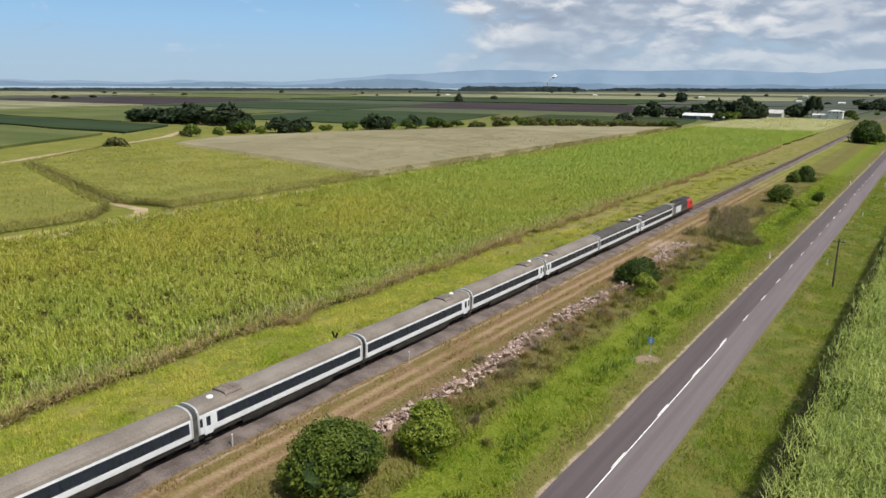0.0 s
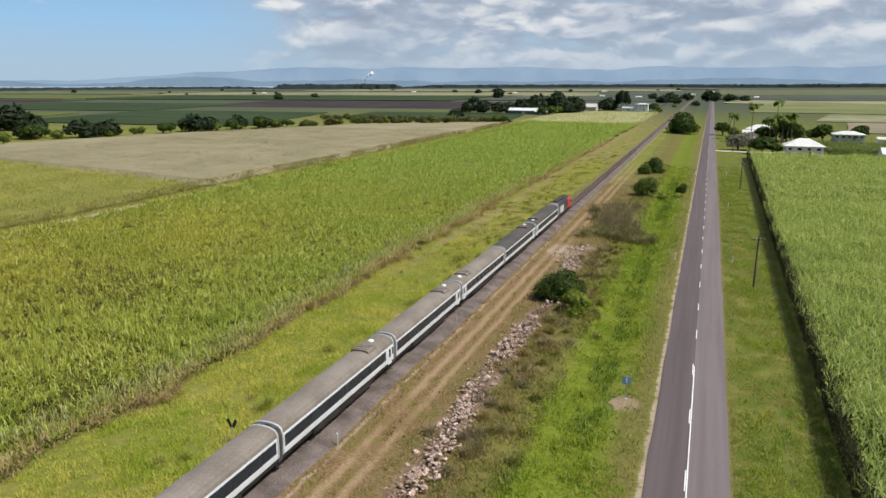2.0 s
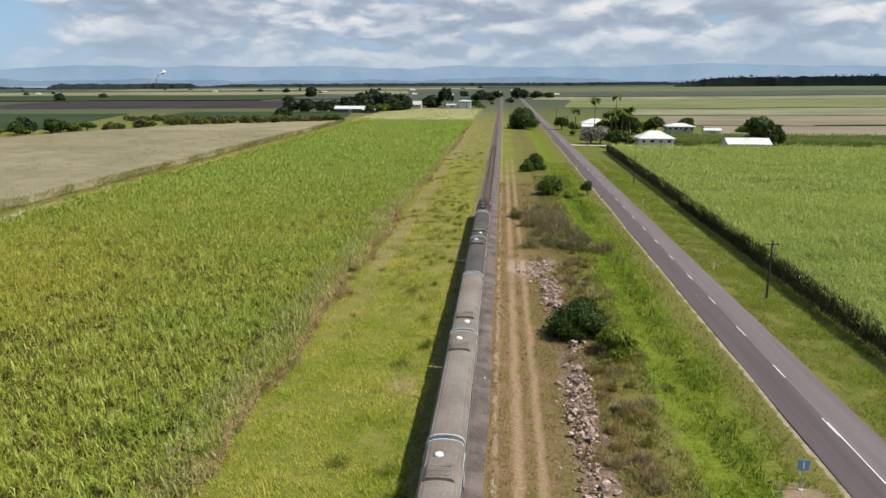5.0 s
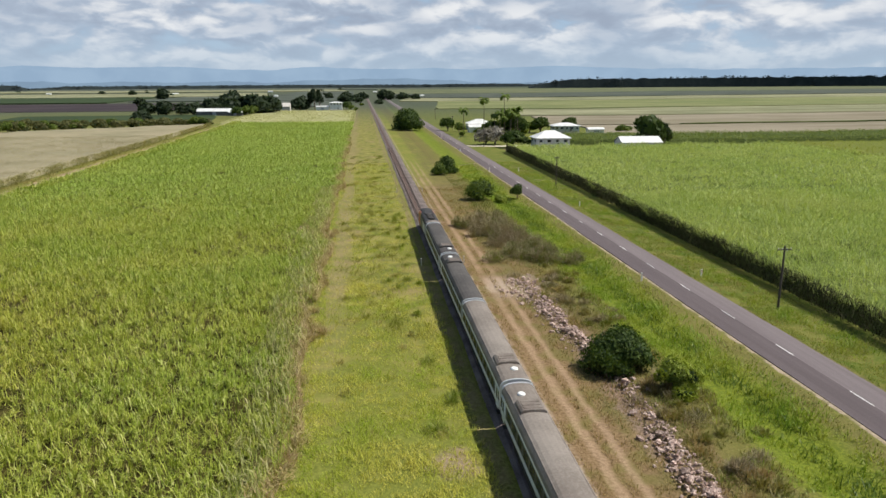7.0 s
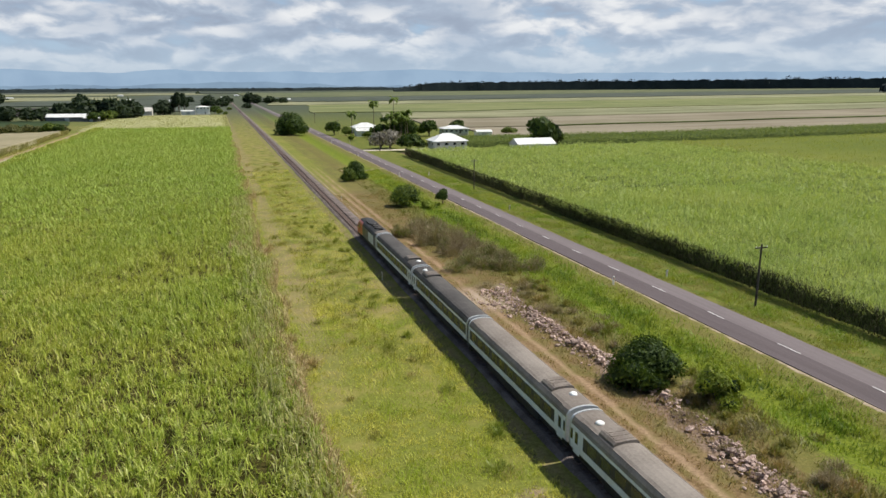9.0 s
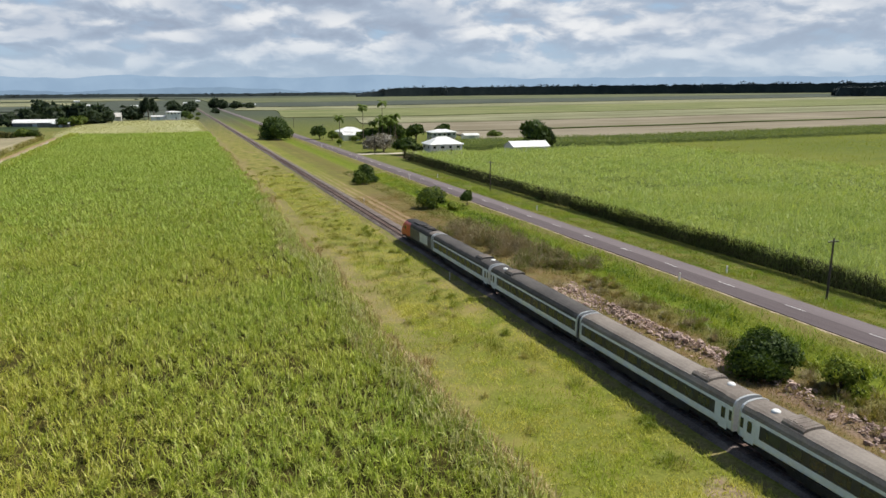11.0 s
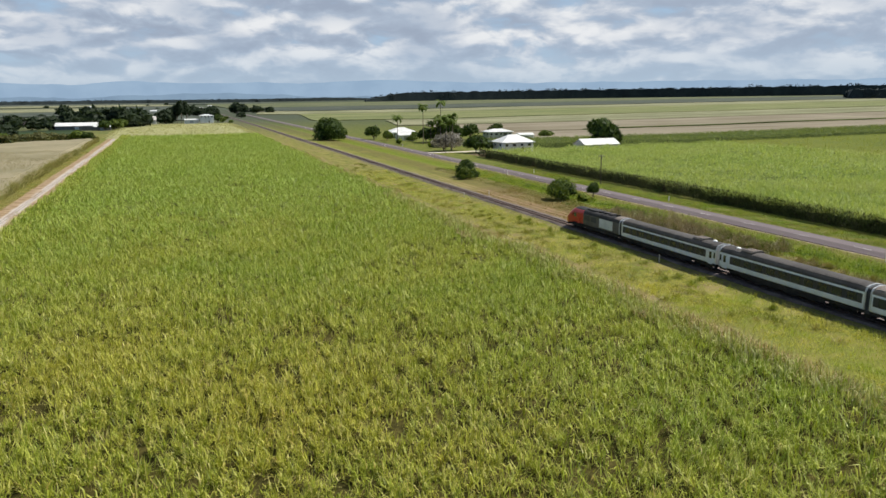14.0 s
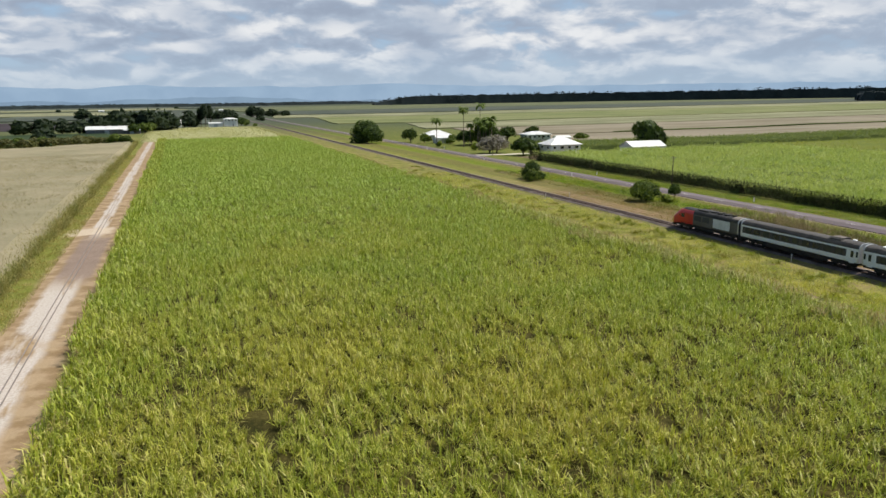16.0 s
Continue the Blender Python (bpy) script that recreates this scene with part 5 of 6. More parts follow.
def tree(name, label, radius, height, leaves, size, material, seed, trunk=0.25, lumps=11, squash=0.8, group="", category="tree", bare=0.0):
    """A trunk with limbs under a crown of leaf sprays gathered in uneven lumps."""
    g = np.random.default_rng(seed)
    ob = thing(name, label, category, group)
    low = height * trunk
    # lumps of foliage on a dome
    cs, rs = [], []
    for i in range(lumps):
        a, e = g.uniform(0, 6.283), g.uniform(-0.35 if trunk < 0.12 else 0.05, 1.35)
        q = radius * g.uniform(0.45, 0.72)
        cs.append((q * math.cos(a) * math.cos(e), q * math.sin(a) * math.cos(e), low + (height - low) * (0.22 + 0.48 * math.sin(e) * g.uniform(0.7, 1.1))))
        rs.append(radius * g.uniform(0.30, 0.52))
    cs.append((0, 0, low + (height - low) * 0.5))
    rs.append(radius * 0.62)
    cs, rs = np.array(cs), np.array(rs)
    w = rs ** 2 / (rs ** 2).sum()
    i = g.choice(len(rs), leaves, p=w)
    u = g.normal(size=(leaves, 3))
    u /= np.linalg.norm(u, axis=1)[:, None]
    shell = g.uniform(0.55, 1.08, leaves) ** 0.7
    p = cs[i] + u * (rs[i] * shell)[:, None] * np.array([1, 1, squash])
    p = p[p[:, 2] > low * 0.55]
    # thin out some patches so that the outline has gaps
    gap = soft_noise(p[:, 0] * 3 + p[:, 2] * 2, p[:, 1] * 3 - p[:, 2], radius * 0.8, seed + 5)
    ok = gap > 0.12
    p = p[ok]
    out = p - np.array([0, 0, low + (height - low) * 0.4])
    out /= np.linalg.norm(out, axis=1)[:, None] + 1e-9
    normal = out + g.normal(0, 0.55, p.shape)
    normal /= np.linalg.norm(normal, axis=1)[:, None] + 1e-9
    part("crown", leaf_cards("crown", p, normal, np.full(len(p), size), material), material, ob)
    bm = bmesh.new()
    tube((0, 0, -0.2), (0, 0, low + radius * 0.15), 0.055 * radius + 0.05, 0.04 * radius + 0.03, 9, bm)
    for c, r in list(zip(cs, rs))[::2]:
        knee = (c[0] * 0.4, c[1] * 0.4, low + (c[2] - low) * 0.45)
        tube((0, 0, low * 0.9), knee, 0.035 * radius + 0.02, 0.025 * radius + 0.012, 6, bm)
        tube(knee, tuple(c), 0.025 * radius + 0.012, 0.012, 6, bm)
    part("trunk", bm, M_BARK, ob)
    # dark balls added within the lumps stand in for the crown's inner shade
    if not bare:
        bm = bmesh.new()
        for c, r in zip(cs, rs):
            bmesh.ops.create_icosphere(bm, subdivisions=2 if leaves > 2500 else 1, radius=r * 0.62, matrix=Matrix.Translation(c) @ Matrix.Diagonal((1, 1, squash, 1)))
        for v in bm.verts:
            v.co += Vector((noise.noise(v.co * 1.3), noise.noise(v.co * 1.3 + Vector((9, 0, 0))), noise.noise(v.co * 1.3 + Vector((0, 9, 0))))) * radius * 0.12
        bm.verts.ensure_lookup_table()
        part("inner_foliage", bm, M_CORE, ob, "dark core added for the shade inside the crown")
    return ob


def stand(ob, x, y, z=None, turn=0.0):
    ob.matrix_world = pose(x, y, float(lie(x, y)) if z is None else z, 0, 0, turn)
    return ob


stand(tree("mango_tree", "round dark green mango tree beside the rubble", 4.3, 6.6, 17000, 0.20, M_LEAF, 1, 0.04, 18), -37.0, 37.6)
stand(tree("round_bush", "light green leafy bush beside the rubble", 3.2, 5.4, 11000, 0.18, M_LEAF_LIGHT, 2, 0.04, 16), -34.0, 46.6)
stand(tree("dark_bush", "dense dark green round bush on the rubble", 3.8, 4.4, 12000, 0.19, M_LEAF_DARK, 3, 0.03, 18), -38.5, 112.0)
stand(tree("light_bush", "bright yellow-green bush beside a dark bush", 2.3, 4.0, 6000, 0.17, M_LEAF_LIGHT, 4, 0.03, 14), -35.2, 106.2)
stand(tree("wattle_bush", "dark green bush in the grass strip", 4.0, 5.8, 4200, 0.28, M_LEAF, 5, 0.10, 13, 0.7), -34.9, 217.5)
stand(tree("leafy_shrub", "low bright green shrub beside a bush", 2.2, 2.0, 1500, 0.24, M_LEAF_LIGHT, 15, 0.03, 8), -30.6, 215.0)
stand(tree("small_wattle", "small dark green bush near the drain", 1.9, 3.8, 1600, 0.26, M_LEAF_DARK, 6, 0.28, 8), -25.4, 218.6)
stand(tree("wattle_bush", "olive green bush beside the railway", 4.2, 5.4, 3500, 0.34, M_LEAF_DARK, 7, 0.08, 10), -36.4, 272.0)
stand(tree("small_wattle", "low olive bush against a larger one", 3.0, 3.6, 1800, 0.30, M_LEAF, 8, 0.08, 8), -39.5, 266.0)
stand(tree("fig_tree", "large spreading dark green tree beside the line", 10.5, 13.0, 6000, 0.75, M_LEAF_DARK, 9, 0.08, 15), -35.5, 480.0)


def scrub(name, bushes, twigs, mat, label, length, width, seed):
    """Rounded heaps of thin twigs that spread from each root. bushes: x, y, radius, height."""
    g = np.random.default_rng(seed)
    q = np.array(bushes)
    i = np.repeat(np.arange(len(q)), twigs)
    m = i.size
    az, up = g.uniform(0, 6.283, m), g.uniform(0.0, 1.0, m)
    lean = np.arccos(up) * 0.95
    r = g.uniform(0.05, 0.95, m) ** 0.7
    flat = np.sin(lean) * r
    x, y = q[i, 0] + q[i, 2] * flat * np.cos(az), q[i, 1] + q[i, 2] * flat * np.sin(az)
    z = lie(x, y) + q[i, 3] * r * np.cos(lean) * g.uniform(0.6, 1.0, m)
    me = blade_mesh(name, np.stack([x, y, z], 1), length * g.uniform(0.5, 1.4, m), width * g.uniform(0.5, 1.5, m), az + g.normal(0, 0.7, m), lean * 0.8 + g.normal(0, 0.35, m), g.normal(0.1, 0.5, m), mat, True)
    return tagged(new(name, me), label, "scrub", kind="stuff")


gb = np.random.default_rng(70)
heap = []
while len(heap) < 56:
    y = gb.uniform(155, 194)
    x = -38.6 - 0.19 * (y - 176) + gb.normal(0, 2.7)
    if all(math.hypot(x - q[0], y - q[1]) > 1.1 for q in heap):
        heap.append((x, y, gb.uniform(1.3, 2.7), gb.uniform(1.5, 2.5) + 2.6 * max(0.0, 1 - ((y - 178) / 17) ** 2 - ((x + 38.6 + 0.19 * (y - 176)) / 5.0) ** 2)))
scrub("bare_scrub", heap, 820, M_SCRUB, "grey-brown leafless scrub thicket beside the railway", 0.62, 0.06, 71)
scrub("green_scrub", [q for q in heap if q[1] < 166 or gb.random() < 0.3], 260, M_LEAF, "olive leaves mixed into the leafless scrub", 0.5, 0.12, 72)
weeds = []
while len(weeds) < 84:
    x, y = gb.normal(-37.0, 1.6), gb.uniform(44, 148)
    weeds.append((x, y, gb.uniform(0.5, 1.5), gb.uniform(0.4, 1.2)))
scrub("weedy_scrub", weeds[:54], 260, M_SCRUB, "brown weeds and dead bushes among rubble", 0.5, 0.06, 73)
scrub("straw_weeds", weeds[54:], 240, M_DRY, "straw-coloured weeds among rubble", 0.5, 0.06, 74)
scrub("green_weeds", [(gb.normal(-35.0, 1.8), gb.uniform(46, 160), gb.uniform(0.5, 1.2), gb.uniform(0.4, 1.0)) for _ in range(44)], 200, M_WEED, "low green weeds beside the rubble", 0.45, 0.10, 75)
scrub("verge_weeds", [(gb.uniform(-68.0, -56.0), gb.uniform(124, 330), gb.uniform(0.8, 3.4), gb.uniform(0.15, 0.45)) for _ in range(120)], 150, M_OLIVE, "low olive weeds in the railway verge", 0.42, 0.08, 76)
scrub("verge_tussocks", [(gb.normal(-57.6, 1.5), gb.uniform(30, 200), gb.uniform(0.5, 1.3), gb.uniform(0.4, 0.95)) for _ in range(34)], 220, M_TUSSOCK, "dark green tussocks along the railway verge", 0.5, 0.06, 78)
scrub("dead_brush", [(gb.uniform(-67.0, -57.5), gb.uniform(34, 260), gb.uniform(0.4, 1.2), gb.uniform(0.25, 0.7)) for _ in range(26)], 120, M_STRAW, "straw-grey dead brush in the railway verge", 0.45, 0.05, 79)
scrub("dry_clumps", [(gb.normal(-70.4, 0.7), gb.choice([62.0, 96.0, 104.0, 128.0, 152.0, 176.0]) + gb.normal(0, 4.0), gb.uniform(0.7, 1.6), gb.uniform(0.8, 1.5)) for _ in range(40)], 260, M_TRASH, "brown dead clumps at the edge of the cane", 0.7, 0.07, 77)


# ---- rubble ----
def stone_mesh(seed):
    g = random.Random(seed)
    bm = bmesh.new()
    bmesh.ops.create_icosphere(bm, subdivisions=1, radius=0.5)
    for v in bm.verts:
        v.co *= g.uniform(0.62, 1.1)
        v.co.x *= 1.25
        v.co.z *= 0.72
    return bm_mesh("stone", bm, M_ROCK)


def build_rubble():
    g = random.Random(4)
    heap = thing("rubble_row", "long row of broken pinkish-grey rock and concrete in dry grass", "rubble", kind="")
    kinds = [stone_mesh(s) for s in range(7)]
    count, spots = 0, []
    for _ in range(2600):
        y = g.uniform(42, 146)
        thick = 1.0 if (y < 78 or 86 < y < 100 or 116 < y < 146) else 0.35
        if g.random() > thick:
            continue
        x = -40.1 + 0.7 * math.sin(y * 0.13) + (-1.4 if y > 136 else 0) + g.gauss(0, 0.75 + (0.7 if y > 134 else 0))
        spots.append((x, y, g.uniform(0.12, 0.30) if g.random() < 0.88 else g.uniform(0.30, 0.62)))
    rest = bmesh.new()
    spots.sort(key=lambda q: -q[2])
    for x, y, s in spots:
        centre = -40.1 + 0.7 * math.sin(y * 0.13)
        pile = max(0.0, 0.85 - 0.5 * abs(x - centre)) * g.random()
        m = pose(x, y, float(lie(x, y)) + s * 0.18 + pile, g.uniform(-30, 30), g.uniform(-30, 30), g.uniform(0, 360)) @ Matrix.Diagonal((s * 1.3, s * 1.3, s * 1.3, 1))
        if count < 300:
            ob = part("stone", g.choice(kinds), M_ROCK, heap)
            ob.matrix_local = m
            count += 1
        else:
            rest.from_mesh(g.choice(kinds))
            rest.verts.ensure_lookup_table()
            bmesh.ops.transform(rest, matrix=m, verts=rest.verts[-12:])
    tagged(part("loose_stone_scatter", rest, M_ROCK, heap), kind="stuff")


build_rubble()


# ---- poles, posts and signs ----
def power_pole():
    ob = thing("power_pole", "dark weathered timber power pole with one crossarm", "power pole", "poles along the road")
    part("pole", tube((0, 0, -0.5), (0, 0, 8.3), 0.16, 0.11, 12), M_TIMBER, ob)
    arm = part("crossarm", box(-0.95, 0.95, -0.06, 0.06, 7.75, 7.90, 0.01), M_TIMBER, ob)
    for x in (-0.85, -0.3, 0.3, 0.85):
        part("insulator", tube((x, 0, 7.90), (x, 0, 8.06), 0.05, 0.035, 8), M_POST, arm)
    part("brace", tube((-0.6, 0.08, 7.76), (0, 0.1, 7.2), 0.02, 0.02, 6), M_GALV, ob)
    part("brace", tube((0.6, 0.08, 7.76), (0, 0.1, 7.2), 0.02, 0.02, 6), M_GALV, ob)
    return ob


pole = stand(power_pole(), -11.3, 128.6)
for x, y in ((-12.9, 17.5), (-9.7, 239.5), (-9.0, 362.0), (-8.0, 480.0), (-6.0, 600.0)):
    copy_thing(pole, pose(x, y, 0))


POLES = [(-12.9, 17.5), (-11.3, 128.6), (-9.7, 239.5), (-9.0, 362.0), (-8.0, 480.0), (-6.0, 600.0)]


def power_line(offset):
    """One bare wire slung from pole to pole."""
    ob = thing("power_line", "thin grey bare wire slung between timber poles", "power line", "wires along the road")
    for (ax, ay), (bx, by) in zip(POLES, POLES[1:]):
        bm = bmesh.new()
        last = None
        for i in range(13):
            q = i / 12
            here = Vector((ax + (bx - ax) * q + offset, ay + (by - ay) * q, 8.06 - 4.0 * 0.9 * q * (1 - q)))
            if last is not None:
                tube(last, here, 0.008, 0.008, 4, bm)
            last = here
        part("wire", bm, M_ROOF, ob)


for offset in (-0.85, 0.85):
    power_line(offset)


def guide_post():
    ob = thing("guide_post", "white roadside guide post with red reflector", "guide post", "guide posts along the road")
    part("post", box(-0.11, 0.11, -0.09, 0.09, -0.3, 1.2, 0.01), M_POST, ob)
    part("reflector", box(-0.04, 0.04, -0.102, -0.085, 0.80, 0.94, 0.004), M_REFLECT, ob)
    part("band", box(-0.113, 0.113, -0.093, 0.093, 1.04, 1.07), M_BLACK, ob)
    return ob


gp = stand(guide_post(), -23.7, 142.9)
for x, y in ((-14.0, 144.0), (-22.9, 271.5), (-13.0, 272.5), (-22.6, 411.0), (-13.4, 411.0), (-22.8, 340.0), (-13.6, 205.0)):
    copy_thing(gp, pose(x, y, float(lie(x, y))))


def lineside_post():
    ob = thing("lineside_post", "short pale marker post beside the railway", "marker post", "marker posts along the railway")
    part("post", box(-0.06, 0.06, -0.06, 0.06, -0.3, 1.15, 0.015), M_CONCRETE, ob)
    part("cap", box(-0.07, 0.07, -0.07, 0.07, 1.15, 1.19, 0.01), M_POST, ob)
    return ob


lp = stand(lineside_post(), -48.0, 155.7)
for x, y in ((-54.9, 154.9), (-48.9, 36.5), (-49.2, 96.0), (-48.4, 62.0), (-54.9, 230.0), (-48.2, 230.0)):
    copy_thing(lp, pose(x, y, float(lie(x, y))))


def road_sign():
    ob = thing("road_sign", "blue square road sign on a galvanised post", "road sign")
    part("post", tube((0, 0, -0.3), (0, 0, 2.45), 0.04, 0.04, 10), M_GALV, ob)
    board = part("sign_board", box(-0.42, 0.42, -0.07, -0.04, 1.62, 2.46, 0.012), M_BLUE, ob, "blue sign board")
    part("symbol", box(-0.06, 0.06, -0.085, -0.07, 1.78, 2.3, 0.004), M_POST, board)
    part("footing", tube((0, 0, -0.2), (0, 0, 0.06), 0.22, 0.2, 12), M_CONCRETE, ob)
    return ob


stand(road_sign(), -25.6, 81.0)


def chevron_marker():
    ob = thing("track_marker", "black V-shaped track marker on a thin post", "railway sign")
    part("post", tube((0, 0, -0.3), (0, 0, 3.0), 0.04, 0.035, 8), M_GALV, ob)
    for s in (-1, 1):
        b = box(-0.14, 0.14, -0.02, 0.02, 0, 0.8, 0.01)
        bmesh.ops.transform(b, matrix=pose(0, 0, 2.85, 0, s * 26, 0), verts=b.verts)
        bmesh.ops.translate(b, vec=(s * 0.08, 0, 0), verts=b.verts)
        part("board", b, M_BLACK, ob)
    return ob


stand(chevron_marker(), -55.6, 57.0)


# ---- houses ----
def window(parent, x, y, z, w, h, face, sill=True):
    """A window on a wall that faces -y ('s') or +/-x ('w', 'e')."""
    if face == "s":
        f = part("window", box(x - w / 2, x + w / 2, y - 0.05, y + 0.02, z, z + h, 0.01), M_POST, parent)
        part("pane", box(x - w / 2 + 0.07, x + w / 2 - 0.07, y - 0.062, y - 0.045, z + 0.07, z + h - 0.07), M_GLASS, f)
    else:
        s = -1 if face == "w" else 1
        a, b = sorted((x + s * 0.05, x - s * 0.02))
        f = part("window", box(a, b, y - w / 2, y + w / 2, z, z + h, 0.01), M_POST, parent)
        a, b = sorted((x + s * 0.062, x + s * 0.045))
        part("pane", box(a, b, y - w / 2 + 0.07, y + w / 2 - 0.07, z + 0.07, z + h - 0.07), M_GLASS, f)


def hip_roof(x0, x1, y0, y1, z0, z1, over=0.7):
    bm = bmesh.new()
    x0, x1, y0, y1 = x0 - over, x1 + over, y0 - over, y1 + over
    in_ = min(x1 - x0, y1 - y0) / 2
    e = [bm.verts.new(p) for p in ((x0, y0, z0), (x1, y0, z0), (x1, y1, z0), (x0, y1, z0))]
    u = [bm.verts.new((p.co.x, p.co.y, z0 - 0.18)) for p in e]
    if x1 - x0 >= y1 - y0:
        a, b = bm.verts.new((x0 + in_, (y0 + y1) / 2, z1)), bm.verts.new((x1 - in_ + 0.01, (y0 + y1) / 2, z1))
        fs = ((e[0], e[1], b, a), (e[1], e[2], b), (e[2], e[3], a, b), (e[3], e[0], a))
    else:
        a, b = bm.verts.new(((x0 + x1) / 2, y0 + in_, z1)), bm.verts.new(((x0 + x1) / 2, y1 - in_ + 0.01, z1))
        fs = ((e[0], e[1], a), (e[1], e[2], b, a), (e[2], e[3], b), (e[3], e[0], a, b))
    for f in fs:
        bm.faces.new(f)
    for i in range(4):
        bm.faces.new((u[i], u[(i + 1) % 4], e[(i + 1) % 4], e[i]))
    bm.faces.new(u[::-1])
    return bm


def hip_house(at, w, d, eave, peak, wall, label, windows, floor=0.6):
    ob = thing("house", label, "house", "farmhouses", at=at)
    part("wall", box(-w / 2, w / 2, -d / 2, d / 2, -0.2, eave, 0.02), wall, ob)
    part("roof", hip_roof(-w / 2, w / 2, -d / 2, d / 2, eave + 0.05, peak), M_IRON, ob, "pale hipped iron roof")
    part("base", box(-w / 2 - 0.05, w / 2 + 0.05, -d / 2 - 0.05, d / 2 + 0.05, -0.2, floor), M_CONCRETE, ob)
    for i in range(windows):
        x = -w / 2 + (i + 0.5) * w / windows
        window(ob, x, -d / 2, eave - 1.75, 1.7 if i % 2 else 1.3, 1.15, "s")
    for y in (-d / 4, d / 4):
        window(ob, -w / 2, y, eave - 1.75, 1.5, 1.15, "w")
    part("door", box(w * 0.12, w * 0.12 + 0.95, -d / 2 - 0.04, -d / 2 + 0.02, floor, floor + 2.05, 0.01), M_TIMBER, ob)
    for x in (-w / 2 - 0.5, -w / 2 + w * 0.18):
        part("verandah_post", box(x - 0.06, x + 0.06, -d / 2 - 0.56, -d / 2 - 0.44, 0, eave), M_POST, ob)
    return ob


def gable_shed(at, w, d, eave, ridge, wall, label, roof=M_IRON, category="shed", name="shed"):
    ob = thing(name, label, category, "farm sheds", at=at)
    part("wall", box(-w / 2, w / 2, -d / 2, d / 2, -0.2, eave, 0.02), wall, ob)
    bm = bmesh.new()
    k = [(-d / 2 - 0.4, eave - 0.05), (0, ridge), (d / 2 + 0.4, eave - 0.05), (d / 2 + 0.4, eave + 0.08), (0, ridge + 0.14), (-d / 2 - 0.4, eave + 0.08)]
    prism(k, -w / 2 - 0.3, w / 2 + 0.3, bm)
    bmesh.ops.rotate(bm, cent=(0, 0, 0), matrix=Matrix.Rotation(radians(-90), 3, "Z"), verts=bm.verts)
    part("roof", bm, roof, ob, "pale corrugated iron roof")
    for s in (-1, 1):
        bm = bmesh.new()
        f = [[bm.verts.new((q, y, z)) for y, z in ((-d / 2, eave - 0.1), (d / 2, eave - 0.1), (0, ridge - 0.03))] for q in (s * w / 2, s * (w / 2 - 0.1))]
        bm.faces.new(f[0]), bm.faces.new(f[1][::-1])
        for i in range(3):
            bm.faces.new((f[0][i], f[1][i], f[1][(i + 1) % 3], f[0][(i + 1) % 3]))
        part("gable", bm, wall, ob)
    part("shed_door", box(-1.6, 1.6, -d / 2 - 0.04, -d / 2 + 0.02, 0, min(3.2, eave - 0.4), 0.01), M_GALV, ob)
    return ob


hip_house((18.8, 352.0, 0), 14.6, 10.5, 4.8, 7.9, M_WALL, "white farmhouse with pale hipped roof behind the cane", 4)
gable_shed((54.8, 341.5, 0), 17.6, 9.5, 3.4, 5.7, M_WALL, "long low white shed with pale iron roof")
hip_house((48.0, 430.0, 0), 14.0, 9.0, 5.2, 6.8, M_WALL_GREEN, "grey-green high-set house with flat pale roof", 5, 2.6)
gable_shed((66.0, 432.0, 0), 9.0, 5.0, 2.9, 3.9, M_WALL, "small white lean-to beside a high-set house")
hip_house((9.5, 486.0, 0), 15.0, 11.0, 3.5, 6.2, M_WALL, "white farmhouse with pale roof among palms", 4)
gable_shed((3.0, 458.0, 0), 9.0, 6.0, 3.0, 4.4, M_WALL, "white garage with pale roof beside palms")
gable_shed((-190.0, 694.0, 0), 30.0, 13.0, 3.6, 6.0, M_OPEN, "long open machinery shed with walls coloured dark for shade, white iron roof")
gable_shed((-172.0, 690.0, 0), 12.0, 9.0, 2.8, 4.4, M_OPEN, "low white shed beside a machinery shed")
hip_house((-89.0, 806.0, 0), 13.0, 9.0, 7.6, 8.8, M_WALL, "white two-storey farmhouse at the field's end", 4, 0.8)
gable_shed((-103.0, 806.0, 0), 13.0, 8.0, 3.6, 4.6, M_WALL, "low white garage beside a two-storey house")
gable_shed((-142.0, 790.0, 0), 15.0, 12.0, 4.5, 8.0, M_CONCRETE, "grey gabled barn among dark trees", M_CONCRETE, "barn", "barn")
for i, (x, y, w) in enumerate(((-150, 1420, 22), (-230, 1500, 18), (60, 1500, 18), (-60, 1750, 20), (-520, 1900, 26), (-900, 2100, 24), (-1250, 1800, 22), (-20, 2150, 24), (-330, 2250, 28))):
    gable_shed((x, y, float(swell(x))), w * 0.5, 8.0, 2.6, 4.2, M_WALL, "distant white farm building on the plain")

drive = thing("driveway", "pale gravel driveway from the road to a farmhouse", "driveway", kind="structure")
v, f = [], []
for i in range(15):
    x = -16.2 + i * 2.0
    y = 365.5 - 0.10 * i + 0.5 * math.sin(i * 0.7)
    v += [(x, y - 1.6, float(lie(x, y)) + 0.16), (x, y + 1.6, float(lie(x, y)) + 0.16), (x, y - 1.9, -0.2), (x, y + 1.9, -0.2)]
    if i:
        a, b = 4 * i - 4, 4 * i
        f += [(a, b, b + 1, a + 1), (a + 2, b + 2, b, a), (a + 1, b + 1, b + 3, a + 3)]
part("gravel", mesh_of("gravel", v, f, M_DRIVE), M_DRIVE, drive)


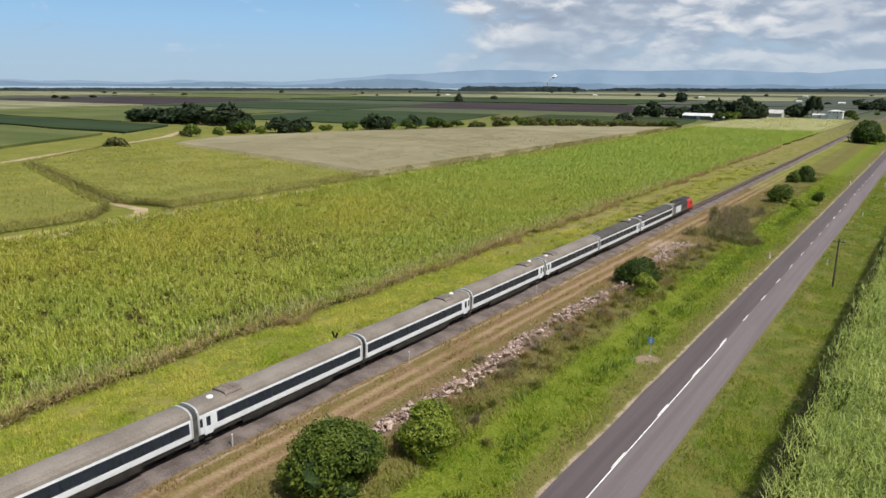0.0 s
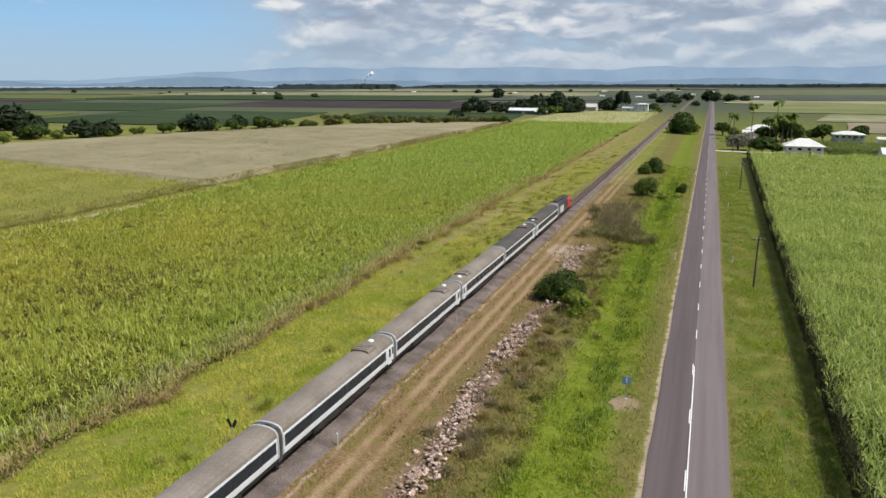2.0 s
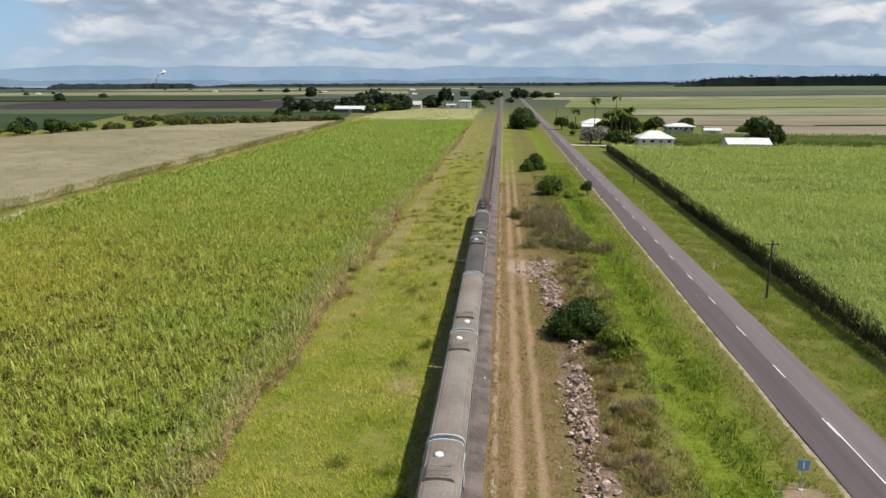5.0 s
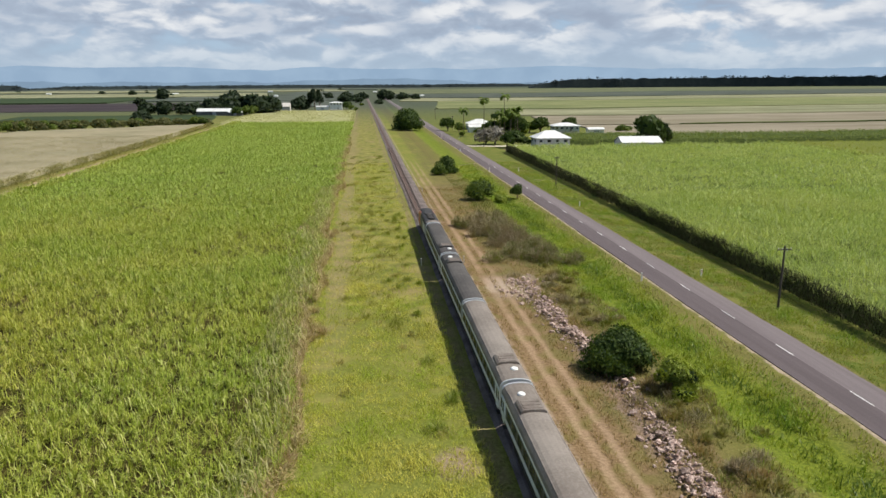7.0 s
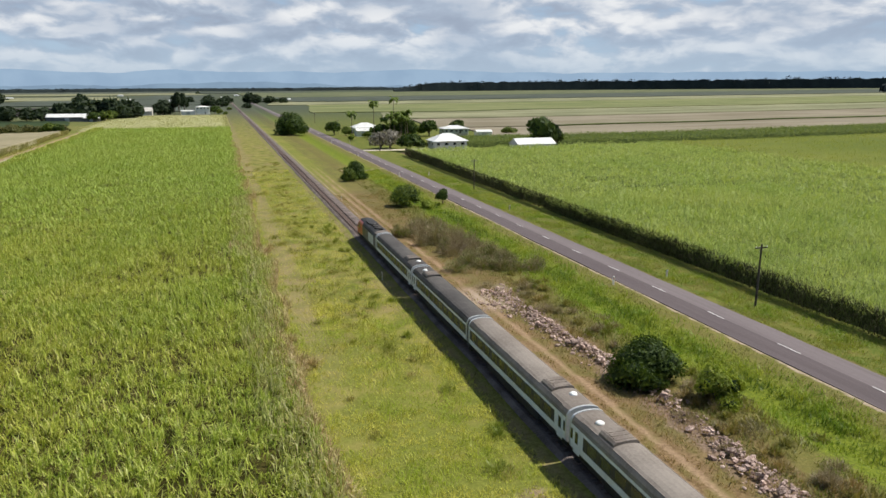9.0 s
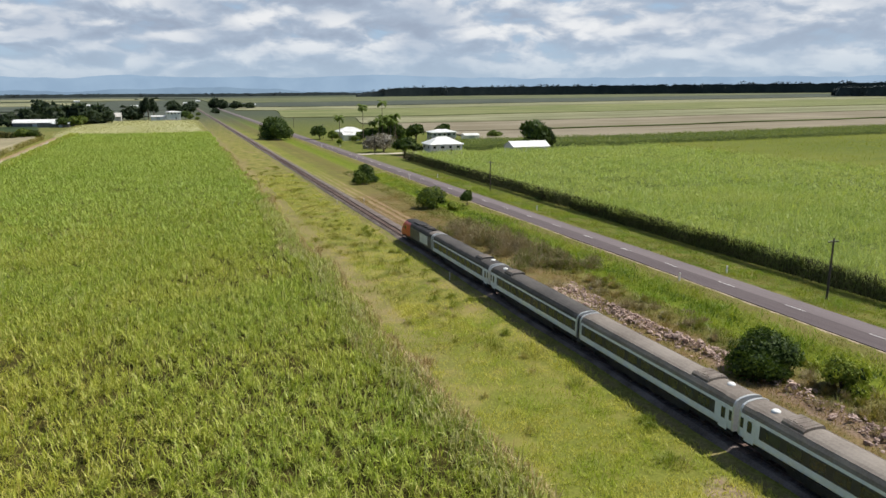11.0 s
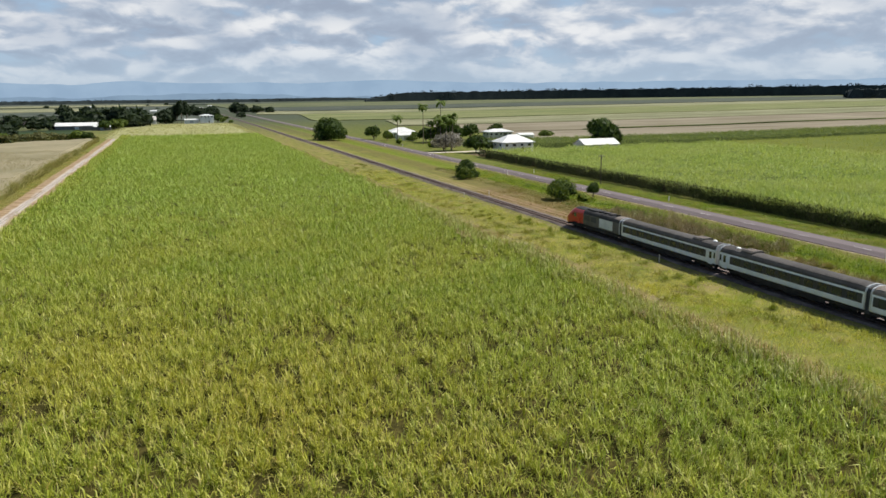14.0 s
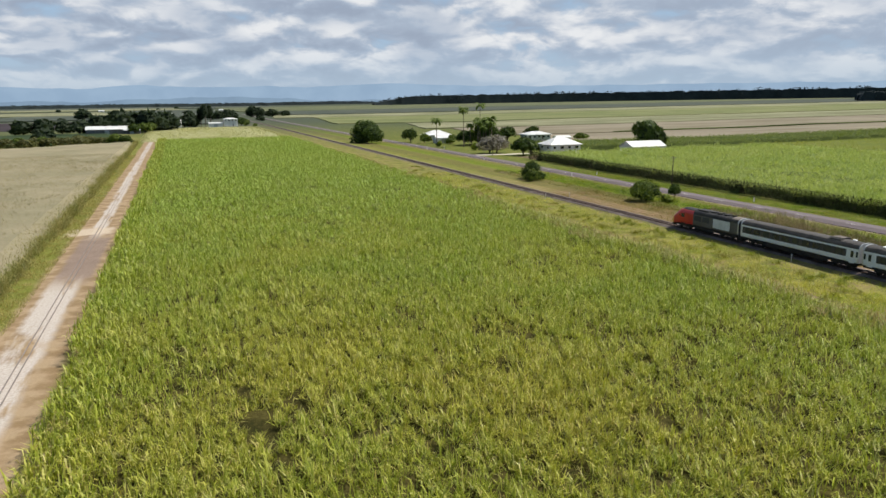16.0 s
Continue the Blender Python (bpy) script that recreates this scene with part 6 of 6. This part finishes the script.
def farm_track(points, width, label):
    """A dirt track laid along the ground."""
    ob = thing("farm_track", label, "track", kind="structure")
    v, f = [], []
    for i, (x, y) in enumerate(points):
        ax, ay = points[max(i - 1, 0)]
        bx, by = points[min(i + 1, len(points) - 1)]
        d = Vector((bx - ax, by - ay)).normalized()
        w = width / 2 * (1 + 0.25 * math.sin(i * 2.3))
        for s in (-1, 1):
            v.append((x - s * d.y * w, y + s * d.x * w, float(lie(x, y)) + 0.12))
        if i:
            f.append((2 * i - 2, 2 * i - 1, 2 * i + 1, 2 * i))
    part("dirt", mesh_of("dirt", v, f, M_TRACK), M_TRACK, ob)


farm_track([(-262, 76), (-286, 102), (-306, 126), (-330, 166), (-352, 202), (-370, 232), (-386, 256), (-420, 290)], 5.0, "sandy farm track between cane blocks")
farm_track([(-156, 60), (-157, 76), (-158, 88), (-160, 97), (-166, 101), (-176, 101), (-190, 104)], 3.2, "sandy farm track turning off the headland")


farm_track([(-38, 293), (-34, 293.6), (-30, 294.2), (-26, 295), (-22.6, 295.7)], 1.4, "narrow worn path across the roadside drain")


# ---- palms and farm trees ----
def palm(height, seed, fronds=20, length=4.2):
    g = np.random.default_rng(seed)
    ob = thing("palm_tree", "tall slender palm with drooping green fronds", "palm tree", "palms round the farmhouse")
    bm = bmesh.new()
    lean = g.uniform(-0.5, 0.5, 2)
    pts = [Vector((lean[0] * (i / 5) ** 2, lean[1] * (i / 5) ** 2, height * i / 5 - 0.2)) for i in range(6)]
    for i in range(5):
        tube(pts[i], pts[i + 1], 0.24 - 0.022 * i, 0.22 - 0.022 * i, 9, bm)
    part("trunk", bm, M_BARK, ob)
    top = pts[-1]
    shaft = part("crownshaft", tube(top, top + Vector((0, 0, 1.2)), 0.16, 0.09, 9), M_LEAF, ob)
    for k in range(fronds):
        a, e = k * 2.399, g.uniform(-0.25, 1.2)
        v, f = [], []
        d = Vector((math.cos(a), math.sin(a), 0))
        s = Vector((-math.sin(a), math.cos(a), 0))
        c, ang = top + Vector((0, 0, 1.1)), e
        for i in range(8):
            w = 0.75 * math.sin(math.pi * min(1, (i + 0.6) / 7.6)) + 0.03
            v += [tuple(c - s * w - Vector((0, 0, w * 0.55))), tuple(c), tuple(c + s * w - Vector((0, 0, w * 0.55)))]
            if i:
                q = 3 * i
                f += [(q - 3, q - 2, q + 1, q), (q - 2, q - 1, q + 2, q + 1)]
            c = c + (d * math.cos(ang) + Vector((0, 0, math.sin(ang)))) * (length / 7)
            ang -= 0.30
        part("frond", mesh_of("frond", v, f, M_LEAF), M_LEAF, ob)
    return ob


stand(palm(18.6, 1), 1.2, 421.0)
stand(palm(20.4, 2), 13.6, 428.0)
tall = stand(palm(12.5, 3, 20, 4.4), 17.0, 428.0)
for x, y, s, turn in ((10.5, 424.0, 0.92, 40), (14.5, 432.0, 1.0, 130), (19.0, 425.0, 0.86, 220), (21.5, 430.0, 1.05, 300), (8.5, 430.0, 0.8, 80), (12.5, 421.0, 0.75, 10), (16.0, 421.5, 0.88, 170), (-7.0, 440.0, 1.0, 60), (22.0, 436.0, 0.9, 15)):
    copy_thing(tall, pose(x, y, 0, 0, 0, turn) @ Matrix.Diagonal((s, s, s, 1)))

kinds = {
    "dark": tree("farm_tree", "dense dark green farm tree", 5.0, 8.5, 900, 0.80, M_LEAF_DARK, 21, 0.14, 10),
    "olive": tree("farm_tree", "olive green spreading farm tree", 5.0, 7.5, 850, 0.80, M_LEAF, 22, 0.14, 10),
    "tall": tree("tall_tree", "tall dark tree with uneven crown", 4.0, 12.0, 1000, 0.80, M_LEAF_FAR, 23, 0.16, 12),
    "far": tree("distant_tree", "dark distant tree on the plain", 6.0, 9.0, 480, 1.4, M_LEAF_FAR, 24, 0.1, 9),
    "grey": tree("leafless_tree", "grey leafless garden tree", 4.5, 7.5, 1200, 0.50, M_LEAF_GREY, 25, 0.12, 12, bare=1.0),
    "orchard": tree("orchard_tree", "brownish-olive orchard tree in a long row", 4.6, 6.0, 850, 0.7, M_LEAF_BROWN, 27, 0.10, 10),
    "light": tree("leafy_shrub", "light green leafy shrub", 3.0, 4.5, 1000, 0.5, M_LEAF_LIGHT, 26, 0.1, 9),
}
used = set()


def plant(kind, x, y, s=1.0, turn=0.0, tall=1.0):
    m = pose(x, y, float(lie(x, y)), 0, 0, turn) @ Matrix.Diagonal((s, s, s * tall, 1))
    if kind in used:
        return copy_thing(kinds[kind], m)
    used.add(kind)
    kinds[kind].matrix_world = m
    return kinds[kind]


g = random.Random(12)
# round the farmhouses east of the road
for kind, x, y, s, tl in (("grey", -6.5, 371, 1.35, 0.9), ("grey", -1.5, 374, 1.2, 0.9), ("dark", 3.2, 356.5, 1.1, 1.0), ("dark", 7.4, 358, 0.75, 0.9), ("light", -3.0, 395, 0.9, 1.0), ("dark", -12.0, 470, 1.0, 1.0), ("olive", -6.5, 462, 0.8, 1.0), ("olive", 3.0, 445, 0.8, 0.8),
                          ("olive", 20.0, 440, 1.1, 1.0), ("light", 27.0, 440, 1.2, 1.0), ("dark", 38.5, 446, 1.15, 1.0), ("olive", 33.0, 450, 1.2, 0.9), ("light", 28.5, 450, 1.2, 1.0), ("dark", 58.0, 452, 1.0, 1.1), ("dark", 63.0, 350, 1.35, 1.35), ("dark", 68.5, 352, 1.05, 1.2), ("dark", 18.0, 436, 1.1, 1.3), ("olive", 13.0, 438, 1.1, 1.3), ("dark", 23.5, 434, 0.9, 1.4), ("dark", 8.0, 436, 0.9, 1.1),
                          ("tall", 70.5, 350, 0.8, 1.35), ("dark", 58.5, 348, 0.8, 1.0), ("olive", 88.0, 448, 1.0, 0.8), ("olive", 92.0, 450, 0.9, 0.7), ("olive", 8.0, 455, 0.9, 1.0), ("light", -9.0, 430, 0.8, 1.0)):
    plant(kind, x, y, s, g.uniform(0, 360), tl)
# trees beyond the far end of the cane
for kind, x, y, s, tl in (("far", -224, 712, 1.4, 0.9), ("far", -236, 706, 1.3, 0.9), ("far", -250, 704, 1.3, 0.8), ("far", -178, 708, 1.4, 0.95), ("far", -154, 716, 1.5, 0.95), ("far", -211, 700, 1.25, 0.83), ("far", -198, 715, 1.47, 0.92), ("far", -185, 720, 1.71, 1.00), ("far", -172, 716, 1.59, 1.00), ("far", -160, 712, 1.71, 1.00), ("olive", -163, 690, 1.3, 1.2), ("olive", -158, 700, 1.4, 1.1), ("far", -148, 725, 1.59, 1.00), ("dark", -170, 682, 1.0, 1.0),
                          ("tall", -112, 815, 1.5, 1.35), ("tall", -107, 818, 1.5, 1.3), ("tall", -116, 818, 1.4, 1.2), ("far", -127, 812, 1.2, 1.1), ("far", -132, 815, 1.1, 1.0), ("far", -122, 822, 1.1, 1.0), ("dark", -78, 815, 1.1, 1.0), ("olive", -73, 812, 1.0, 1.0), ("olive", -68, 780, 0.7, 1.0),
                          ("olive", -62, 930, 0.9, 0.8), ("far", -40, 1000, 0.8, 0.8), ("far", -70, 1080, 1.3, 0.9), ("far", -85, 1090, 1.4, 0.8), ("far", -25, 1240, 1.4, 1.2), ("far", -15, 1245, 1.3, 1.1), ("far", -60, 1300, 1.4, 0.8), ("far", -90, 1330, 1.5, 0.8), ("far", -120, 1350, 1.4, 0.7), ("far", 10, 1260, 1.6, 0.7), ("far", 30, 1275, 1.5, 0.6),
                          ("far", -400, 1330, 1.8, 1.0), ("far", -260, 1200, 1.5, 1.0), ("far", -215, 560, 1.0, 0.9), ("dark", -167.5, 538, 0.75, 0.85)):
    plant(kind, x, y, s, g.uniform(0, 360), tl)
# hedgerow along the creek, from west to the end of the flowering cane
line = [(-560, 348), (-500, 352), (-430, 356), (-372, 300), (-350, 335), (-328, 384), (-300, 440), (-262, 492), (-215, 520), (-172, 545)]
for (ax, ay), (bx, by) in zip(line, line[1:]):
    count = int(math.hypot(bx - ax, by - ay) / 6.0)
    west = ax < -440
    for i in range(count):
        if not west and g.random() < 0.12:
            continue
        q = (i + g.random()) / count
        plant(g.choice(["far", "far", "dark"]) if west else g.choice(["orchard", "orchard", "olive"]) if ax > -305 else g.choice(["dark", "olive", "olive", "far"]), ax + (bx - ax) * q + g.uniform(-5, 5), ay + (by - ay) * q + g.uniform(-4, 4), g.uniform(0.75, 1.25) * (1.25 if west else 1.0), g.uniform(0, 360), g.uniform(0.7, 1.1))
# low orchard rows beyond the flowering cane
for i in range(34):
    plant("orchard" if i % 4 else "olive", -330 + i * 4.9 + g.uniform(-1, 1), 550 + g.uniform(-5, 5), g.uniform(0.80, 1.08), g.uniform(0, 360), 0.85)
for kind, x, y, s in (("orchard", -325, 187.5, 1.25), ("olive", -372, 263, 1.4), ("olive", -360, 274, 1.1), ("orchard", -384, 268, 0.8)):
    plant(kind, x, y, s, g.uniform(0, 360))
# scattered trees over the plain
for i in range(34):
    a, d = radians(g.uniform(2, 75)), g.uniform(1000, 3000)
    x, y = -d * math.sin(a), d * math.cos(a)
    if -75 < x < 0:
        continue
    plant("far", x, y, g.uniform(0.6, 1.3), g.uniform(0, 360), g.uniform(0.5, 1.0))


# ---- far woods, hills and steam ----
def wood_band(name, a0, a1, dist, height, base, label, seed, dens=1.0, taper=12.0):
    """A belt of forest: leafy crowns massed along an arc."""
    gg = np.random.default_rng(seed)
    k = int(abs(a1 - a0) * dist / 57.3 / 6 * dens)
    a = np.radians(gg.uniform(a0, a1, k))
    d = dist + gg.uniform(0, 160, k)
    top = base + height * gg.uniform(0.84, 1.04, k) * (0.90 + 0.2 * soft_noise(np.degrees(a), a * 0, 1.3, seed))
    n = 30
    top *= np.clip(0.3 + taper * np.minimum(np.degrees(a) - a0, a1 - np.degrees(a)) / abs(a1 - a0), 0.3, 1.0)
    i = np.repeat(np.arange(k), n)
    u = gg.normal(size=(k * n, 3))
    u /= np.linalg.norm(u, axis=1)[:, None]
    c = np.stack([-d * np.sin(a), d * np.cos(a), top * 0.55], 1)[i]
    p = c + u * np.stack([np.full(k, 11.0), np.full(k, 11.0), top * 0.48], 1)[i]
    p[:, 2] += swell(p[:, 0])
    nrm = u + gg.normal(0, 0.4, u.shape)
    nrm /= np.linalg.norm(nrm, axis=1)[:, None]
    me = leaf_cards(name, p, nrm, np.full(len(p), 4.5), M_FAR_SHADE)
    tagged(new(name, me), label, "forest", kind="stuff")
    # a dark strip added within the belt stands in for its inner shade
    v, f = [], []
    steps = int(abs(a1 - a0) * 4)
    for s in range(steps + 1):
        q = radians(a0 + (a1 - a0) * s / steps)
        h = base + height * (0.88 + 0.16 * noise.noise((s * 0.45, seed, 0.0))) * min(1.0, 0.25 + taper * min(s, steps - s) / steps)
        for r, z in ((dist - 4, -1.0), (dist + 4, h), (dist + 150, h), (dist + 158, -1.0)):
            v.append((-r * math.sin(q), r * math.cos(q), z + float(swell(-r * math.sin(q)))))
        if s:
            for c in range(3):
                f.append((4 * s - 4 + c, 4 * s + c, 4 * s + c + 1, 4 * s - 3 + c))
    tagged(new(name + "_shade", mesh_of(name + "_shade", v, f, M_FAR_SHADE)), "dark strip added as shade inside a forest belt", "forest", kind="stuff")


wood_band("eastern_forest", -62, -12, 2900, 40, 0, "long dark belt of forest on the plain", 201)
wood_band("eastern_forest_near", -62, -46.5, 2000, 26, 0, "nearer dark belt of forest", 207, 1.4, 90.0)
wood_band("horizon_woods", -14, 24, 4100, 18, 0, "thin dark line of woods at the horizon", 202, 0.6)
wood_band("western_woods", 24, 34, 3600, 26, 0, "dark belt of woods before the hills", 203)
wood_band("horizon_woods_west", 34, 80, 4000, 15, 0, "thin line of woods at the western horizon", 204, 0.6)


def hills(name, radius, heights, seed, material, rough, label):
    v, f = [], []
    steps = 720
    for i in range(steps + 1):
        deg = -180 + 360 * i / steps
        a = radians(deg)
        h = heights(deg) + rough * (noise.fractal((deg * 0.16, seed, 0.0), 0.8, 2.0, 6) * 18)
        h = max(h, 6)
        for k, (r, z) in enumerate(((radius, -5), (radius + 40, h * 0.75), (radius + 90, h))):
            v.append((-r * math.sin(a), r * math.cos(a), z))
        if i:
            q = 3 * i
            f += [(q - 3, q, q + 1, q - 2), (q - 2, q + 1, q + 2, q - 1)]
    tagged(new(name, mesh_of(name, v, f, material, True)), label, "hills", kind="structure")


# Distance haze is put into a glowing colour; the hills take no light.
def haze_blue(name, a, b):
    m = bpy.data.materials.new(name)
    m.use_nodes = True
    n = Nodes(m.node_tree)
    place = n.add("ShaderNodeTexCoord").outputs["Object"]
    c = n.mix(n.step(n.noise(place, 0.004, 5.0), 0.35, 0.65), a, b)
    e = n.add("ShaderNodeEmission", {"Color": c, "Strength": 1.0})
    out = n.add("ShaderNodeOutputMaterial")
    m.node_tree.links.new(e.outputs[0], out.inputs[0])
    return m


def far_height(deg):
    # lower to the west, a broad range ahead and to the east
    west = min(1.0, max(0.0, (48 - deg) / 16))
    return 28 + 86 * west + 16 * math.exp(-((deg + 14) / 6) ** 2)


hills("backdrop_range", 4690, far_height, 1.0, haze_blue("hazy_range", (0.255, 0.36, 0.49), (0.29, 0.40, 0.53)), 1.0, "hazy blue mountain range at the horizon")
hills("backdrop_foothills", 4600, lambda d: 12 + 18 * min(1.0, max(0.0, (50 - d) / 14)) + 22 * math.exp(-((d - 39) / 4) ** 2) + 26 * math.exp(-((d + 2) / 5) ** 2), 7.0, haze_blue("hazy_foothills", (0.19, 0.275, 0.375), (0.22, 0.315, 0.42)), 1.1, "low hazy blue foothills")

mill = thing("sugar_mill", "distant mill with two chimneys on the plain", "mill", at=(-1830, 3590, -11.0))
part("boiler_house", box(-30, 30, -12, 12, -0.5, 24, 0.5), M_CONCRETE, mill)
for x in (-14, 8):
    part("chimney", tube((x, 0, 0), (x, 0, 52), 2.6, 1.9, 12), M_CONCRETE, mill)
bm = bmesh.new()
gs = random.Random(3)
for i in range(16):
    q = i / 15
    bmesh.ops.create_icosphere(bm, subdivisions=2, radius=2.0 + 4.4 * q * gs.uniform(0.5, 1.3), matrix=Matrix.Translation((8 + 42 * q + gs.uniform(-4, 4), gs.uniform(-6, 6), 54 + 30 * q + gs.uniform(-5, 5))) @ Matrix.Diagonal((1.3, 1.0, 0.8, 1)))
plume = new("steam_plume", bm_mesh("steam_plume", bm, M_STEAM, True))
plume.matrix_world = pose(-1830, 3590, -11.0)
tagged(plume, "white steam drifting from a mill chimney", "steam", kind="stuff")


# ---- cane tramway and sleepers ----
def tramway():
    ob = thing("cane_tramway", "narrow cane tramway rails sunk in a pale headland", "tramway", kind="structure")
    for x in (-154.55, -153.94):
        part("rail", box(x - 0.04, x + 0.04, 60, 560, 0.0, 0.10, 0.0), M_TRAMRAIL, ob)
    return ob


tramway()
tie = bm_mesh("sleeper", box(-1.0, 1.0, -0.115, 0.115, 0.30, 0.475, 0.012), M_SLEEPER)
for i in range(300):
    o = part("sleeper", tie, M_SLEEPER, RAILWAY)
    o.location = (TRACK_X + 0.02 * math.sin(i * 2.7), 56.0 + i * 0.685, 0)
rest = bmesh.new()
for i in range(140):
    box(TRACK_X - 1.0, TRACK_X + 1.0, 261.6 + i * 0.685 - 0.115, 261.6 + i * 0.685 + 0.115, 0.30, 0.475, 0.0, rest)
tagged(part("far_sleepers", rest, M_SLEEPER, RAILWAY), kind="stuff")
